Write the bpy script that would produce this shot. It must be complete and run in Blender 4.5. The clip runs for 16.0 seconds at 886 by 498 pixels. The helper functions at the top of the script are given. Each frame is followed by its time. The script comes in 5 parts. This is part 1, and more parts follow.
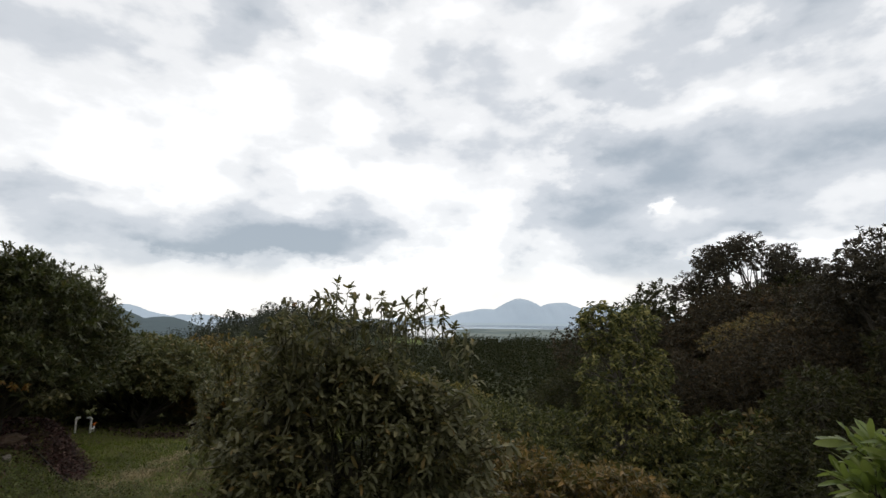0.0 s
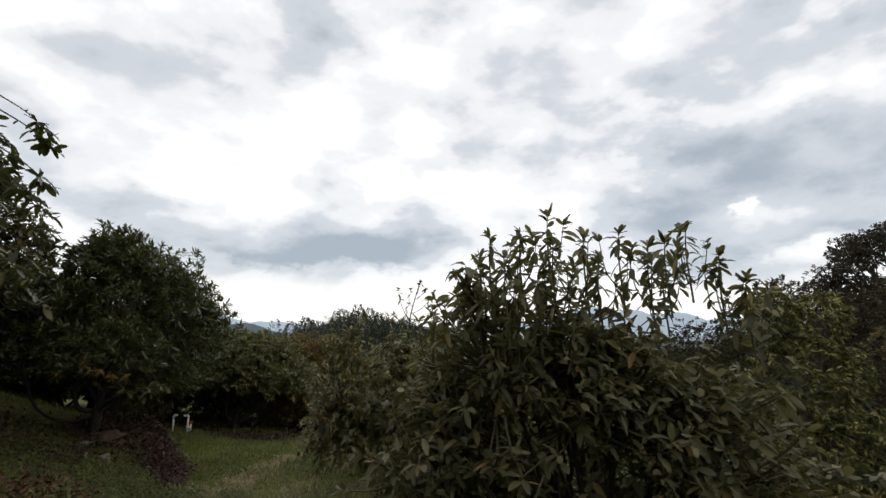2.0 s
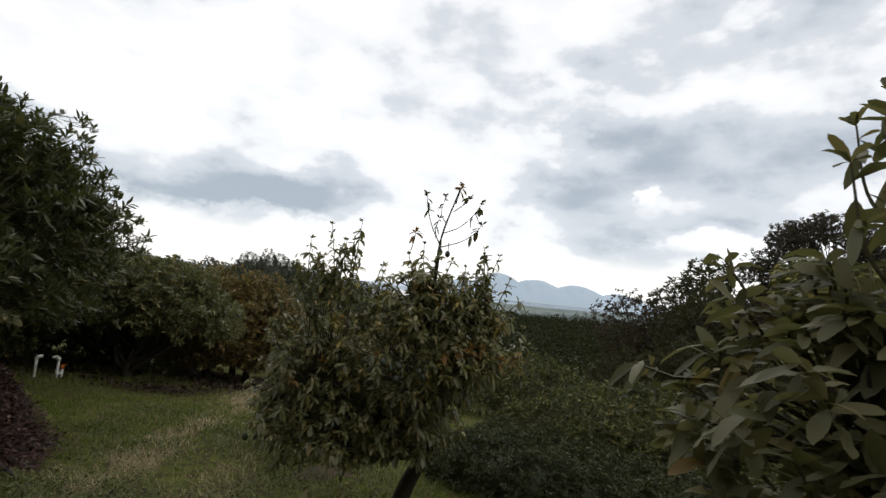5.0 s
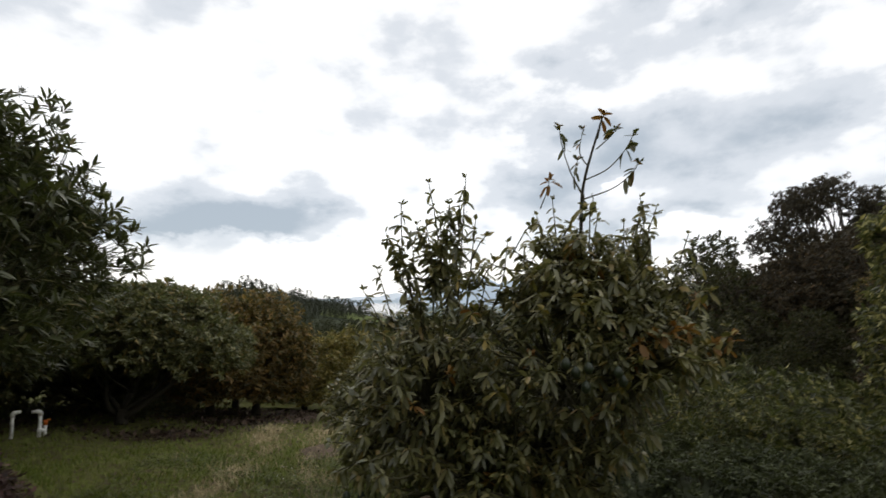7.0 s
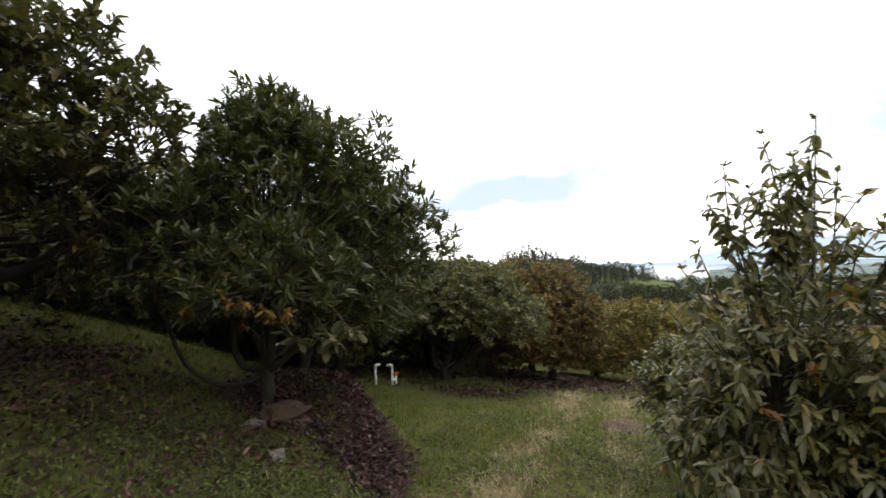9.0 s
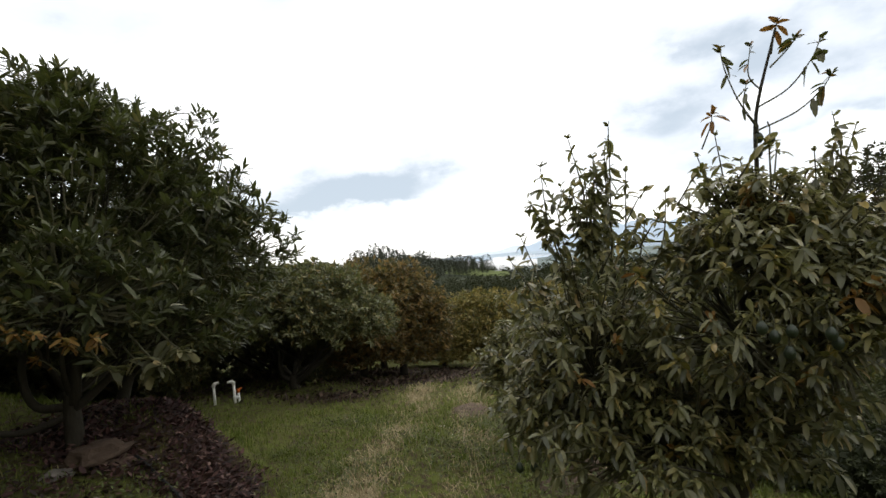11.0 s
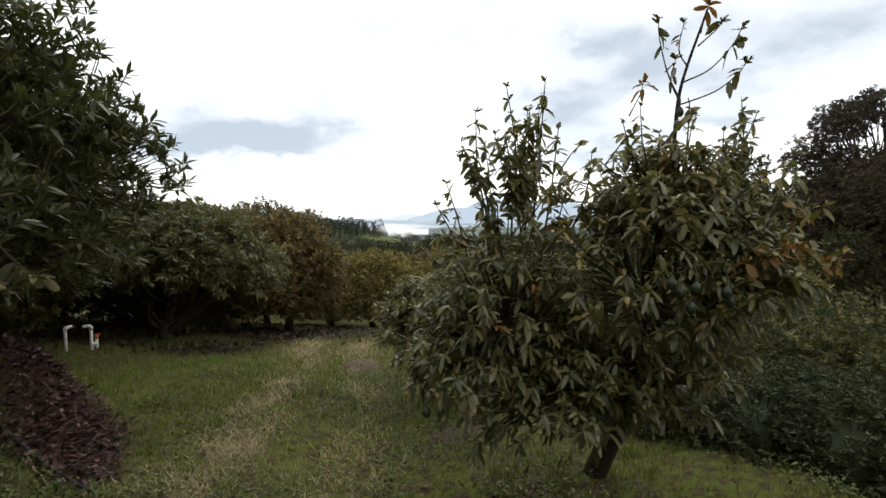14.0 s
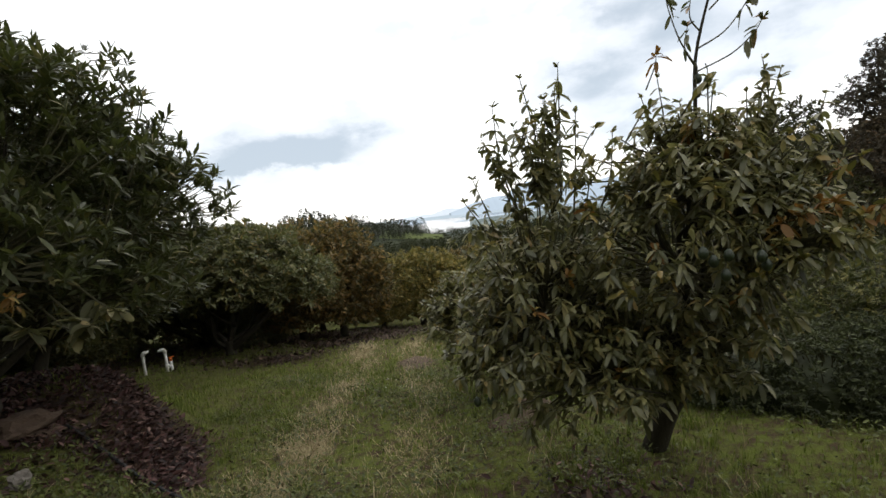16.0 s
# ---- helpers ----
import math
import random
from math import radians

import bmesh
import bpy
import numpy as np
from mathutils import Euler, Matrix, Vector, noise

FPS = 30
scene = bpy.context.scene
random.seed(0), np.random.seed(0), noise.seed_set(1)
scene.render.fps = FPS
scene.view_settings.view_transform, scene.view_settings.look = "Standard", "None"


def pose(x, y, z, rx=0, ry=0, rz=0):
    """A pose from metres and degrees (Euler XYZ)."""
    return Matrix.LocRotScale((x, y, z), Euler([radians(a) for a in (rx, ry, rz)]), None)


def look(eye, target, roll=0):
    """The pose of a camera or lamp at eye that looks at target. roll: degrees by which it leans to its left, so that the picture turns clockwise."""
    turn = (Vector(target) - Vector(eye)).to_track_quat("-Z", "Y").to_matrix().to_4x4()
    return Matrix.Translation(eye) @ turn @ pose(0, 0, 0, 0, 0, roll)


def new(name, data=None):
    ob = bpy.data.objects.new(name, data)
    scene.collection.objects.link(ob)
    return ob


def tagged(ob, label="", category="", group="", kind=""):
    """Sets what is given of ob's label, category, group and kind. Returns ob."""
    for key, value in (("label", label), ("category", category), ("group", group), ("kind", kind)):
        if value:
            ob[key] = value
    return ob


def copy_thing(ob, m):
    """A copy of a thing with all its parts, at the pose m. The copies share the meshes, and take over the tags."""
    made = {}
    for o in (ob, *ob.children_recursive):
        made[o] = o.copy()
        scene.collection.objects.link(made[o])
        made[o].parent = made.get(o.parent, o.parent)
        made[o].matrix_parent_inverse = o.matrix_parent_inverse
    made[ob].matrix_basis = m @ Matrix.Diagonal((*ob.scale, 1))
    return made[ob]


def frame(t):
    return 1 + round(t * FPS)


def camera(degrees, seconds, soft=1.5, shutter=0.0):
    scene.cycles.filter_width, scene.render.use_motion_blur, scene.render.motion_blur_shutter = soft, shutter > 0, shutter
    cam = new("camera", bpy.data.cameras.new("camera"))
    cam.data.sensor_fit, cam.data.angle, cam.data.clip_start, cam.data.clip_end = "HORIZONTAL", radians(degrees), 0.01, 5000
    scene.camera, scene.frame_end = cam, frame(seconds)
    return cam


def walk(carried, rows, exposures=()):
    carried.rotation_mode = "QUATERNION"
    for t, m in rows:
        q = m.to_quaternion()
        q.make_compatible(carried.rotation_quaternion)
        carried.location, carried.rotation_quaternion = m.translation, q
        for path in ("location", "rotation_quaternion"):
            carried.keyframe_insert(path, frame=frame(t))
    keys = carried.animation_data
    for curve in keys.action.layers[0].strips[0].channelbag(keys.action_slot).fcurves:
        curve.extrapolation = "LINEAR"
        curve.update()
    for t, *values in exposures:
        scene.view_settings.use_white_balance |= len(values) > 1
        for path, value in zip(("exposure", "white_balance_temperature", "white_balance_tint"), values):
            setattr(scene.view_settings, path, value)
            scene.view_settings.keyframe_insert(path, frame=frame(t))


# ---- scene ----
cam = camera(84.0, 16.0, 1.5, 0.1)
PATH = [
    (0, (3.967, -6.469, 2.879), (4.031, -4.486, 3.136), 0.7),
    (0.5, (3.686, -6.122, 2.906), (3.922, -4.151, 3.153), 3.0),
    (1, (3.552, -5.816, 2.77), (3.618, -3.829, 2.988), 1.9),
    (1.5, (3.201, -5.416, 2.63), (3.089, -3.444, 2.942), 2.7),
    (2, (2.931, -5.056, 2.546), (2.732, -3.086, 2.83), 0.8),
    (2.5, (2.643, -4.805, 2.464), (2.548, -2.815, 2.633), 3.2),
    (3, (2.47, -4.431, 2.439), (2.348, -2.457, 2.734), 5.5),
    (3.5, (2.24, -4.098, 2.4), (2.03, -2.128, 2.673), 8.5),
    (4, (2.062, -3.722, 2.363), (2.008, -1.729, 2.516), 8.1),
    (4.2, (2.0, -3.566, 2.344), (1.975, -1.569, 2.464), 6.9),
    (6.3, (1.277, -2.167, 2.082), (1.618, -0.207, 2.295), 7.8),
    (6.5, (1.198, -2.021, 2.064), (1.484, -0.058, 2.324), 8.3),
    (7, (0.904, -1.868, 1.997), (1.138, 0.111, 2.169), 0.0),
    (7.3, (0.837, -1.807, 2.038), (0.39, 0.14, 2.135), -3.8),
    (7.5, (0.745, -1.753, 2.077), (-0.145, 0.036, 2.154), 0.0),
    (8, (0.545, -1.661, 1.911), (-0.851, -0.23, 1.855), -0.1),
    (8.5, (0.662, -1.812, 2.016), (-0.852, -0.508, 2.104), -0.0),
    (9, (0.744, -1.785, 2.084), (-0.092, 0.031, 2.143), -2.6),
    (9.5, (0.718, -1.794, 2.086), (0.098, 0.105, 2.177), -3.1),
    (10, (0.746, -1.756, 2.093), (0.451, 0.222, 2.137), -5.8),
    (10.2, (0.761, -1.809, 2.093), (0.456, 0.167, 2.141), -6.3),
    (12.3, (0.768, -1.679, 2.092), (0.759, 0.32, 2.015), -3.4),
    (12.5, (0.736, -1.705, 2.051), (0.765, 0.294, 1.997), -2.9),
    (13, (0.735, -1.692, 2.035), (0.808, 0.306, 1.992), -2.3),
    (13.5, (0.655, -1.672, 2.01), (0.827, 0.32, 1.981), -2.3),
    (14, (0.597, -1.666, 1.974), (0.779, 0.32, 1.824), 0.0),
    (14.5, (0.539, -1.701, 1.987), (0.759, 0.277, 1.792), 1.0),
    (15, (0.585, -1.695, 2.003), (0.797, 0.284, 1.812), -1.9),
    (15.5, (0.605, -1.695, 2.003), (0.785, 0.292, 1.863), -2.6),
    (16, (0.648, -1.759, 1.997), (0.65, 0.234, 1.829), -7.0),
]


def place(eye, target, roll):
    return look(eye, target, roll)


walk(cam, [(t, place(e, g, r)) for t, e, g, r in PATH],
     exposures=[(0.0, -0.30), (4.2, -0.22), (6.5, -0.13), (7.5, -0.10), (8.0, 0.06), (8.5, 0.70), (9.2, 0.60), (9.6, 0.42), (10.2, 0.34), (12.5, 0.28), (16.0, 0.25)])

# ---------------------------------------------------------------- sky and sun
SUN_ELEVATION, SUN_AZIMUTH = radians(48), radians(8)   # azimuth from +y towards +x
world = bpy.data.worlds.new("overcast_sky")
scene.world = world
world.use_nodes = True


class Nodes:
    """A small helper that adds and links shader nodes."""

    def __init__(self, tree):
        self.tree = tree
        tree.nodes.clear()

    def add(self, kind, inputs=None, **settings):
        n = self.tree.nodes.new(kind)
        if "operation" in settings:
            n.operation, n.use_clamp = settings["operation"], settings["use_clamp"]
        if "data_type" in settings:
            n.data_type, n.blend_type = settings["data_type"], settings["blend_type"]
        if "sky_type" in settings:
            n.sky_type, n.sun_disc, n.altitude = settings["sky_type"], False, settings["altitude"]
            n.sun_elevation, n.sun_rotation = settings["sun_elevation"], settings["sun_rotation"]
        for k, v in (inputs or {}).items():
            if isinstance(v, bpy.types.NodeSocket):
                self.tree.links.new(v, n.inputs[k])
            else:
                n.inputs[k].default_value = v
        return n

    def math(self, op, a, b=0.0, clamp=False):
        return self.add("ShaderNodeMath", {0: a, 1: b}, operation=op, use_clamp=clamp).outputs[0]

    def ramp(self, fac, stops, mode="LINEAR"):
        n = self.add("ShaderNodeValToRGB", {"Fac": fac})
        n.color_ramp.interpolation = mode
        while len(n.color_ramp.elements) < len(stops):
            n.color_ramp.elements.new(0.5)
        for e, (p, c) in zip(n.color_ramp.elements, stops):
            e.position, e.color = p, (*c, 1) if len(c) == 3 else c
        return n.outputs[0]

    def mix(self, fac, a, b, blend="MIX"):
        n = self.add("ShaderNodeMix", data_type="RGBA", blend_type=blend)
        for k, v in ((0, fac), (6, a), (7, b)):
            if isinstance(v, bpy.types.NodeSocket):
                self.tree.links.new(v, n.inputs[k])
            else:
                n.inputs[k].default_value = v if k == 0 else (*v, 1)
        return n.outputs[2]

    def noise(self, vector, scale, detail=4.0, rough=0.5, distortion=0.0):
        return self.add("ShaderNodeTexNoise", {"Vector": vector, "Scale": scale, "Detail": detail, "Roughness": rough, "Distortion": distortion}).outputs[0]


# cloud masses: azimuth from +y, elevation, half widths (degrees), depth of grey, how much sharper the underside is
CLOUDS = [(-21, 7.0, 15, 3.4, 0.30, 2.8), (-5, 7.6, 8, 2.4, 0.12, 1.8), (-38, 10.5, 9, 1.8, 0.14, 1.5), (-41, 24, 8, 4, 0.11, 1), (-19, 31, 10, 3.5, 0.14, 1),
          (-27, 21, 7, 3, 0.05, 1), (-8, 25, 8, 6, -0.05, 1), (-1, 20.5, 4, 3.8, 0.04, 1), (6, 29, 7, 3.4, 0.06, 1), (30, 13, 11, 4.5, 0.25, 1.4), (22, 23.5, 8, 2.6, 0.18, 1.3),
          (41, 27, 9, 5, 0.24, 1.2), (46, 17, 10, 4.5, 0.26, 1.3), (17, 10, 8, 4.5, 0.17, 1.2), (26, 18, 8, 3.2, 0.17, 1.2), (34, 8.6, 6, 1.4, 0.16, 1.5), (22, 6, 6, 2, 0.15, 1),
          (27.3, 11.8, 1.5, 1.0, -0.38, 1), (39, 6.4, 8, 1.0, -0.26, 1), (6, 6.5, 3, 3.5, -0.14, 1), (-11, 15.5, 8, 3.5, -0.12, 1), (12, 18, 5, 3, -0.06, 1)]


def build_world():
    n = Nodes(world.node_tree)
    way = n.add("ShaderNodeTexCoord").outputs["Generated"]
    xyz = n.add("ShaderNodeSeparateXYZ", {0: way})
    flat = n.add("ShaderNodeCombineXYZ", {0: xyz.outputs[0], 1: xyz.outputs[1], 2: n.math("MULTIPLY", xyz.outputs[2], 1.9)}).outputs[0]
    big = n.noise(flat, 2.4, 3.0, 0.5, 0.0)
    small = n.noise(flat, 5.5, 8.0, 0.50, 0.0)
    cover = n.math("ADD", n.math("MULTIPLY", big, 0.35), n.math("MULTIPLY", small, 0.65))
    # the masses have ragged outlines: their place is bent by the same turbulence that fills them
    bent = n.add("ShaderNodeTexNoise", {"Vector": flat, "Scale": 7.0, "Detail": 6.0, "Roughness": 0.6})
    bend_xyz = n.add("ShaderNodeSeparateXYZ", {0: bent.outputs["Color"]})
    azimuth = n.math("ADD", n.math("MULTIPLY", n.math("ARCTAN2", xyz.outputs[0], xyz.outputs[1]), 57.2958), n.math("MULTIPLY", n.math("SUBTRACT", bend_xyz.outputs[0], 0.5), 22.0))
    raised = n.math("ADD", n.math("MULTIPLY", n.math("ARCSINE", xyz.outputs[2]), 57.2958), n.math("MULTIPLY", n.math("SUBTRACT", bend_xyz.outputs[1], 0.5), 7.0))
    for az, high, wide, tall, gain, sharp in CLOUDS:
        u = n.math("DIVIDE", n.math("SUBTRACT", azimuth, az), wide)
        v = n.math("DIVIDE", n.math("SUBTRACT", raised, high), tall)
        if sharp > 1:
            v = n.math("MAXIMUM", v, n.math("MULTIPLY", v, -sharp))
        lump = n.math("EXPONENT", n.math("MULTIPLY", n.math("ADD", n.math("MULTIPLY", u, u), n.math("MULTIPLY", v, v)), -1.0))
        cover = n.math("ADD", cover, n.math("MULTIPLY", lump, gain))
    cloud = n.ramp(cover, [(0.44, (1.42, 1.42, 1.42)), (0.53, (1.18, 1.19, 1.20)), (0.62, (0.86, 0.90, 0.95)), (0.80, (0.52, 0.59, 0.66))], "EASE")
    sky = n.add("ShaderNodeTexSky", sky_type="NISHITA", sun_disc=False, sun_elevation=SUN_ELEVATION, sun_rotation=SUN_AZIMUTH, altitude=2000.0)
    thin = n.mix(0.9, n.mix(1.0, sky.outputs[0], (0.1, 0.1, 0.1), "MULTIPLY"), cloud)
    # the clear band of light under the cloud base, all round the horizon
    band = n.ramp(xyz.outputs[2], [(0.0, (1, 1, 1)), (0.045, (1, 1, 1)), (0.085, (0, 0, 0))], "EASE")
    lit = n.mix(n.math("MULTIPLY", band, 0.8), thin, (1.32, 1.30, 1.26))
    back = n.add("ShaderNodeBackground", {"Color": lit, "Strength": 1.0})
    n.add("ShaderNodeOutputWorld", {"Surface": back.outputs[0]})


build_world()
sun_data = bpy.data.lights.new("sun", "SUN")
sun_data.energy, sun_data.angle, sun_data.color = 0.6, radians(25), (1.0, 0.95, 0.88)
sun = new("sun", sun_data)
sun.matrix_world = look((0, 0, 50), (-math.sin(SUN_AZIMUTH) * math.cos(SUN_ELEVATION) * 50,
                                     -math.cos(SUN_AZIMUTH) * math.cos(SUN_ELEVATION) * 50,
                                     50 - math.sin(SUN_ELEVATION) * 50))

# ---------------------------------------------------------------- materials


def material(name, build):
    m = bpy.data.materials.new(name)
    m.use_nodes = True
    n = Nodes(m.node_tree)
    out = build(n)
    n.add("ShaderNodeOutputMaterial", {"Surface": out})
    return m


def surface(n, color, rough=0.8, bump=None, strength=0.3, distance=0.02, spec=0.3, metal=0.0):
    p = n.add("ShaderNodeBsdfPrincipled", {"Base Color": color if isinstance(color, bpy.types.NodeSocket) else (*color, 1),
                                           "Roughness": rough, "Metallic": metal, "Specular IOR Level": spec})
    if bump is not None:
        n.tree.links.new(n.add("ShaderNodeBump", {"Height": bump, "Strength": strength, "Distance": distance}).outputs[0], p.inputs["Normal"])
    return p.outputs[0]


def leaf_material(name, stops, rough=0.5, through_light=0.2, spec=0.25, glow=(0.16, 0.2, 0.03), blotch=(0.07, 0.065, 0.02)):
    """Foliage: each leaf takes its own tone from the stops, with a mottled surface and some light passing through."""
    def build(n):
        r = n.add("ShaderNodeNewGeometry").outputs["Random Per Island"]
        where = n.add("ShaderNodeTexCoord").outputs["Object"]
        tone = n.ramp(r, stops)
        mott = n.noise(where, 35.0, 3.0)
        patch = n.noise(where, 1.6, 2.0)
        c = n.mix(n.math("MULTIPLY", mott, 0.5), tone, n.mix(0.6, tone, (0.02, 0.02, 0.008)))
        c = n.mix(n.math("MULTIPLY", n.math("SUBTRACT", patch, 0.42, True), 1.6, True), c, n.mix(0.5, c, blotch))
        body = surface(n, c, rough, mott, 0.25, 0.004, spec)
        back = n.add("ShaderNodeBsdfTranslucent", {"Color": n.mix(0.5, c, glow)}).outputs[0]
        return n.add("ShaderNodeMixShader", {0: through_light, 1: body, 2: back}).outputs[0]
    return material(name, build)


def bark_build(base, dark):
    def build(n):
        where = n.add("ShaderNodeTexCoord").outputs["Object"]
        stretch = n.add("ShaderNodeMapping", {"Vector": where, "Scale": (1.0, 1.0, 0.25)}).outputs[0]
        a = n.noise(stretch, 60.0, 6.0, 0.65)
        b = n.noise(where, 5.0, 3.0)
        c = n.mix(a, dark, base)
        c = n.mix(n.math("MULTIPLY", b, 0.4), c, (0.06, 0.065, 0.04))
        return surface(n, c, 0.9, a, 0.8, 0.01, 0.15)
    return build


def ground_build(n):
    """Soil, worn grass and moss over the hillside, with dry straw along the track."""
    where = n.add("ShaderNodeNewGeometry").outputs["Position"]
    fine, mid, wide = n.noise(where, 55.0, 5.0, 0.65), n.noise(where, 13.0, 5.0, 0.65), n.noise(where, 1.1, 3.0, 0.55)
    far = n.noise(where, 0.03, 5.0, 0.6)
    green = n.mix(fine, (0.046, 0.064, 0.011), (0.130, 0.158, 0.026))
    green = n.mix(n.math("MULTIPLY", wide, 0.38), green, (0.115, 0.098, 0.040))
    soil = n.mix(fine, (0.028, 0.018, 0.012), (0.085, 0.055, 0.036))
    c = n.mix(n.ramp(mid, [(0.42, (0, 0, 0)), (0.62, (1, 1, 1))]), green, soil)
    straw = n.add("ShaderNodeAttribute")
    straw.attribute_name = "straw"
    mulch = n.add("ShaderNodeAttribute")
    mulch.attribute_name = "mulch"
    torn = n.ramp(n.math("ADD", n.math("MULTIPLY", straw.outputs["Fac"], 0.8), n.math("MULTIPLY", mid, 0.5)), [(0.52, (0, 0, 0)), (0.85, (1, 1, 1))])
    c = n.mix(n.math("MULTIPLY", torn, 0.55), c, n.mix(fine, (0.16, 0.12, 0.068), (0.42, 0.34, 0.20)))
    # mulch browns the soil; below the trees it also paints in their shade
    c = n.mix(n.math("MULTIPLY", mulch.outputs["Fac"], 1.2, True), c, n.mix(fine, (0.020, 0.012, 0.008), (0.058, 0.033, 0.022)))
    xyz = n.add("ShaderNodeSeparateXYZ", {0: where})
    away = n.ramp(n.math("DIVIDE", xyz.outputs[1], 400.0), [(0.06, (0, 0, 0)), (0.22, (1, 1, 1))])
    plain = n.ramp(far, [(0.35, (0.020, 0.027, 0.016)), (0.5, (0.036, 0.042, 0.021)), (0.62, (0.028, 0.034, 0.020))])
    c = n.mix(away, c, plain)
    # distance haze painted in: the ground turns greyer and bluer towards the lake
    shore_haze = n.ramp(n.math("DIVIDE", xyz.outputs[1], 4000.0), [(0.18, (0, 0, 0)), (0.34, (1, 1, 1))])
    c = n.mix(shore_haze, c, n.ramp(n.noise(where, 0.006, 5.0, 0.6), [(0.4, (0.11, 0.14, 0.135)), (0.6, (0.19, 0.22, 0.20))]))
    # past the lake a paler haze is mixed into the ground colour
    beyond = n.ramp(n.math("DIVIDE", xyz.outputs[1], 5000.0), [(0.60, (0, 0, 0)), (0.68, (1, 1, 1))])
    c = n.mix(beyond, c, (0.36, 0.43, 0.48))
    return surface(n, c, 0.95, fine, 0.6, 0.03, 0.1)


def tone_build(a, b, scale, rough=0.9, spec=0.2, bump=0.3, distance=0.01):
    def build(n):
        where = n.add("ShaderNodeTexCoord").outputs["Object"]
        x = n.noise(where, scale, 5.0, 0.6)
        y = n.noise(where, scale / 8, 3.0, 0.5)
        c = n.mix(n.math("MULTIPLY", n.math("ADD", x, y), 0.5), a, b)
        return surface(n, c, rough, x, bump, distance, spec)
    return build


def island_build(stops, rough=0.85, spec=0.2):
    """Loose pieces (blades, litter, pebbles): each piece takes its own tone."""
    def build(n):
        r = n.add("ShaderNodeNewGeometry").outputs["Random Per Island"]
        where = n.add("ShaderNodeTexCoord").outputs["Object"]
        c = n.mix(n.math("MULTIPLY", n.noise(where, 40.0, 3.0), 0.5), n.ramp(r, stops), (0.03, 0.028, 0.015))
        return surface(n, c, rough, None, spec=spec)
    return build


def water_build(n):
    where = n.add("ShaderNodeNewGeometry").outputs["Position"]
    return surface(n, (0.05, 0.07, 0.08), 0.12, n.noise(where, 0.08, 3.0), 0.05, 0.3, 0.5)


def pipe_build(n):
    where = n.add("ShaderNodeTexCoord").outputs["Object"]
    dirt = n.ramp(n.noise(where, 9.0, 5.0, 0.6), [(0.45, (0.78, 0.77, 0.72)), (0.75, (0.45, 0.40, 0.32))])
    return surface(n, dirt, 0.45, None, spec=0.4)


M_GROUND = material("hillside_turf", ground_build)
M_BARK = material("avocado_bark", bark_build((0.062, 0.049, 0.037), (0.014, 0.011, 0.009)))
M_TWIG = material("green_twig", tone_build((0.045, 0.044, 0.022), (0.095, 0.085, 0.045), 30.0, 0.7))
M_DRYWOOD = material("grey_deadwood", bark_build((0.17, 0.15, 0.125), (0.06, 0.05, 0.042)))
M_LEAF_A = leaf_material("broad_avocado_leaf", [(0.0, (0.052, 0.052, 0.026)), (0.45, (0.124, 0.120, 0.060)), (0.8, (0.195, 0.182, 0.092)), (0.95, (0.25, 0.21, 0.095)), (1.0, (0.28, 0.17, 0.05))], rough=0.55, spec=0.3, through_light=0.32, glow=(0.22, 0.22, 0.06))
M_LEAF_B = leaf_material("olive_avocado_leaf", [(0.0, (0.056, 0.062, 0.028)), (0.4, (0.142, 0.140, 0.056)), (0.75, (0.216, 0.200, 0.078)), (0.93, (0.26, 0.22, 0.078)), (1.0, (0.33, 0.21, 0.06))], rough=0.38, spec=0.5, through_light=0.32, glow=(0.26, 0.26, 0.07))
M_LEAF_D = leaf_material("dark_avocado_leaf", [(0.0, (0.025, 0.030, 0.013)), (0.5, (0.054, 0.062, 0.025)), (0.85, (0.086, 0.094, 0.036)), (1.0, (0.16, 0.13, 0.048))], rough=0.42, spec=0.34)
M_LEAF_E = leaf_material("dull_brown_green_leaf", [(0.0, (0.033, 0.029, 0.013)), (0.5, (0.072, 0.063, 0.025)), (0.85, (0.118, 0.098, 0.038)), (1.0, (0.20, 0.14, 0.04))], rough=0.42, spec=0.45)
M_LEAF_TIP = leaf_material("young_tip_leaf", [(0.0, (0.06, 0.06, 0.025)), (0.6, (0.11, 0.10, 0.04)), (0.8, (0.17, 0.10, 0.03)), (1.0, (0.26, 0.11, 0.025))], rough=0.45, spec=0.4)
M_LEAF_SPRAY = leaf_material("bright_strap_leaf", [(0.0, (0.09, 0.13, 0.03)), (0.5, (0.17, 0.22, 0.055)), (1.0, (0.27, 0.30, 0.09))], rough=0.4, spec=0.4, through_light=0.35, glow=(0.3, 0.4, 0.06))
M_LEAF_NEW = leaf_material("young_orange_leaf", [(0.0, (0.19, 0.095, 0.028)), (0.5, (0.27, 0.155, 0.040)), (1.0, (0.26, 0.21, 0.060))], through_light=0.3, glow=(0.35, 0.14, 0.02))
M_LEAF_F = leaf_material("grey_green_leaf", [(0.0, (0.066, 0.076, 0.034)), (0.5, (0.138, 0.140, 0.056)), (0.88, (0.205, 0.188, 0.074)), (1.0, (0.28, 0.19, 0.055))], rough=0.42, spec=0.45)
M_LEAF_RUST = leaf_material("rust_tinged_leaf", [(0.0, (0.062, 0.058, 0.025)), (0.35, (0.128, 0.094, 0.036)), (0.7, (0.210, 0.132, 0.044)), (1.0, (0.31, 0.178, 0.046))], spec=0.35)
M_LEAF_GOLD = leaf_material("gold_green_leaf", [(0.0, (0.10, 0.095, 0.030)), (0.5, (0.23, 0.185, 0.050)), (1.0, (0.36, 0.26, 0.070))])
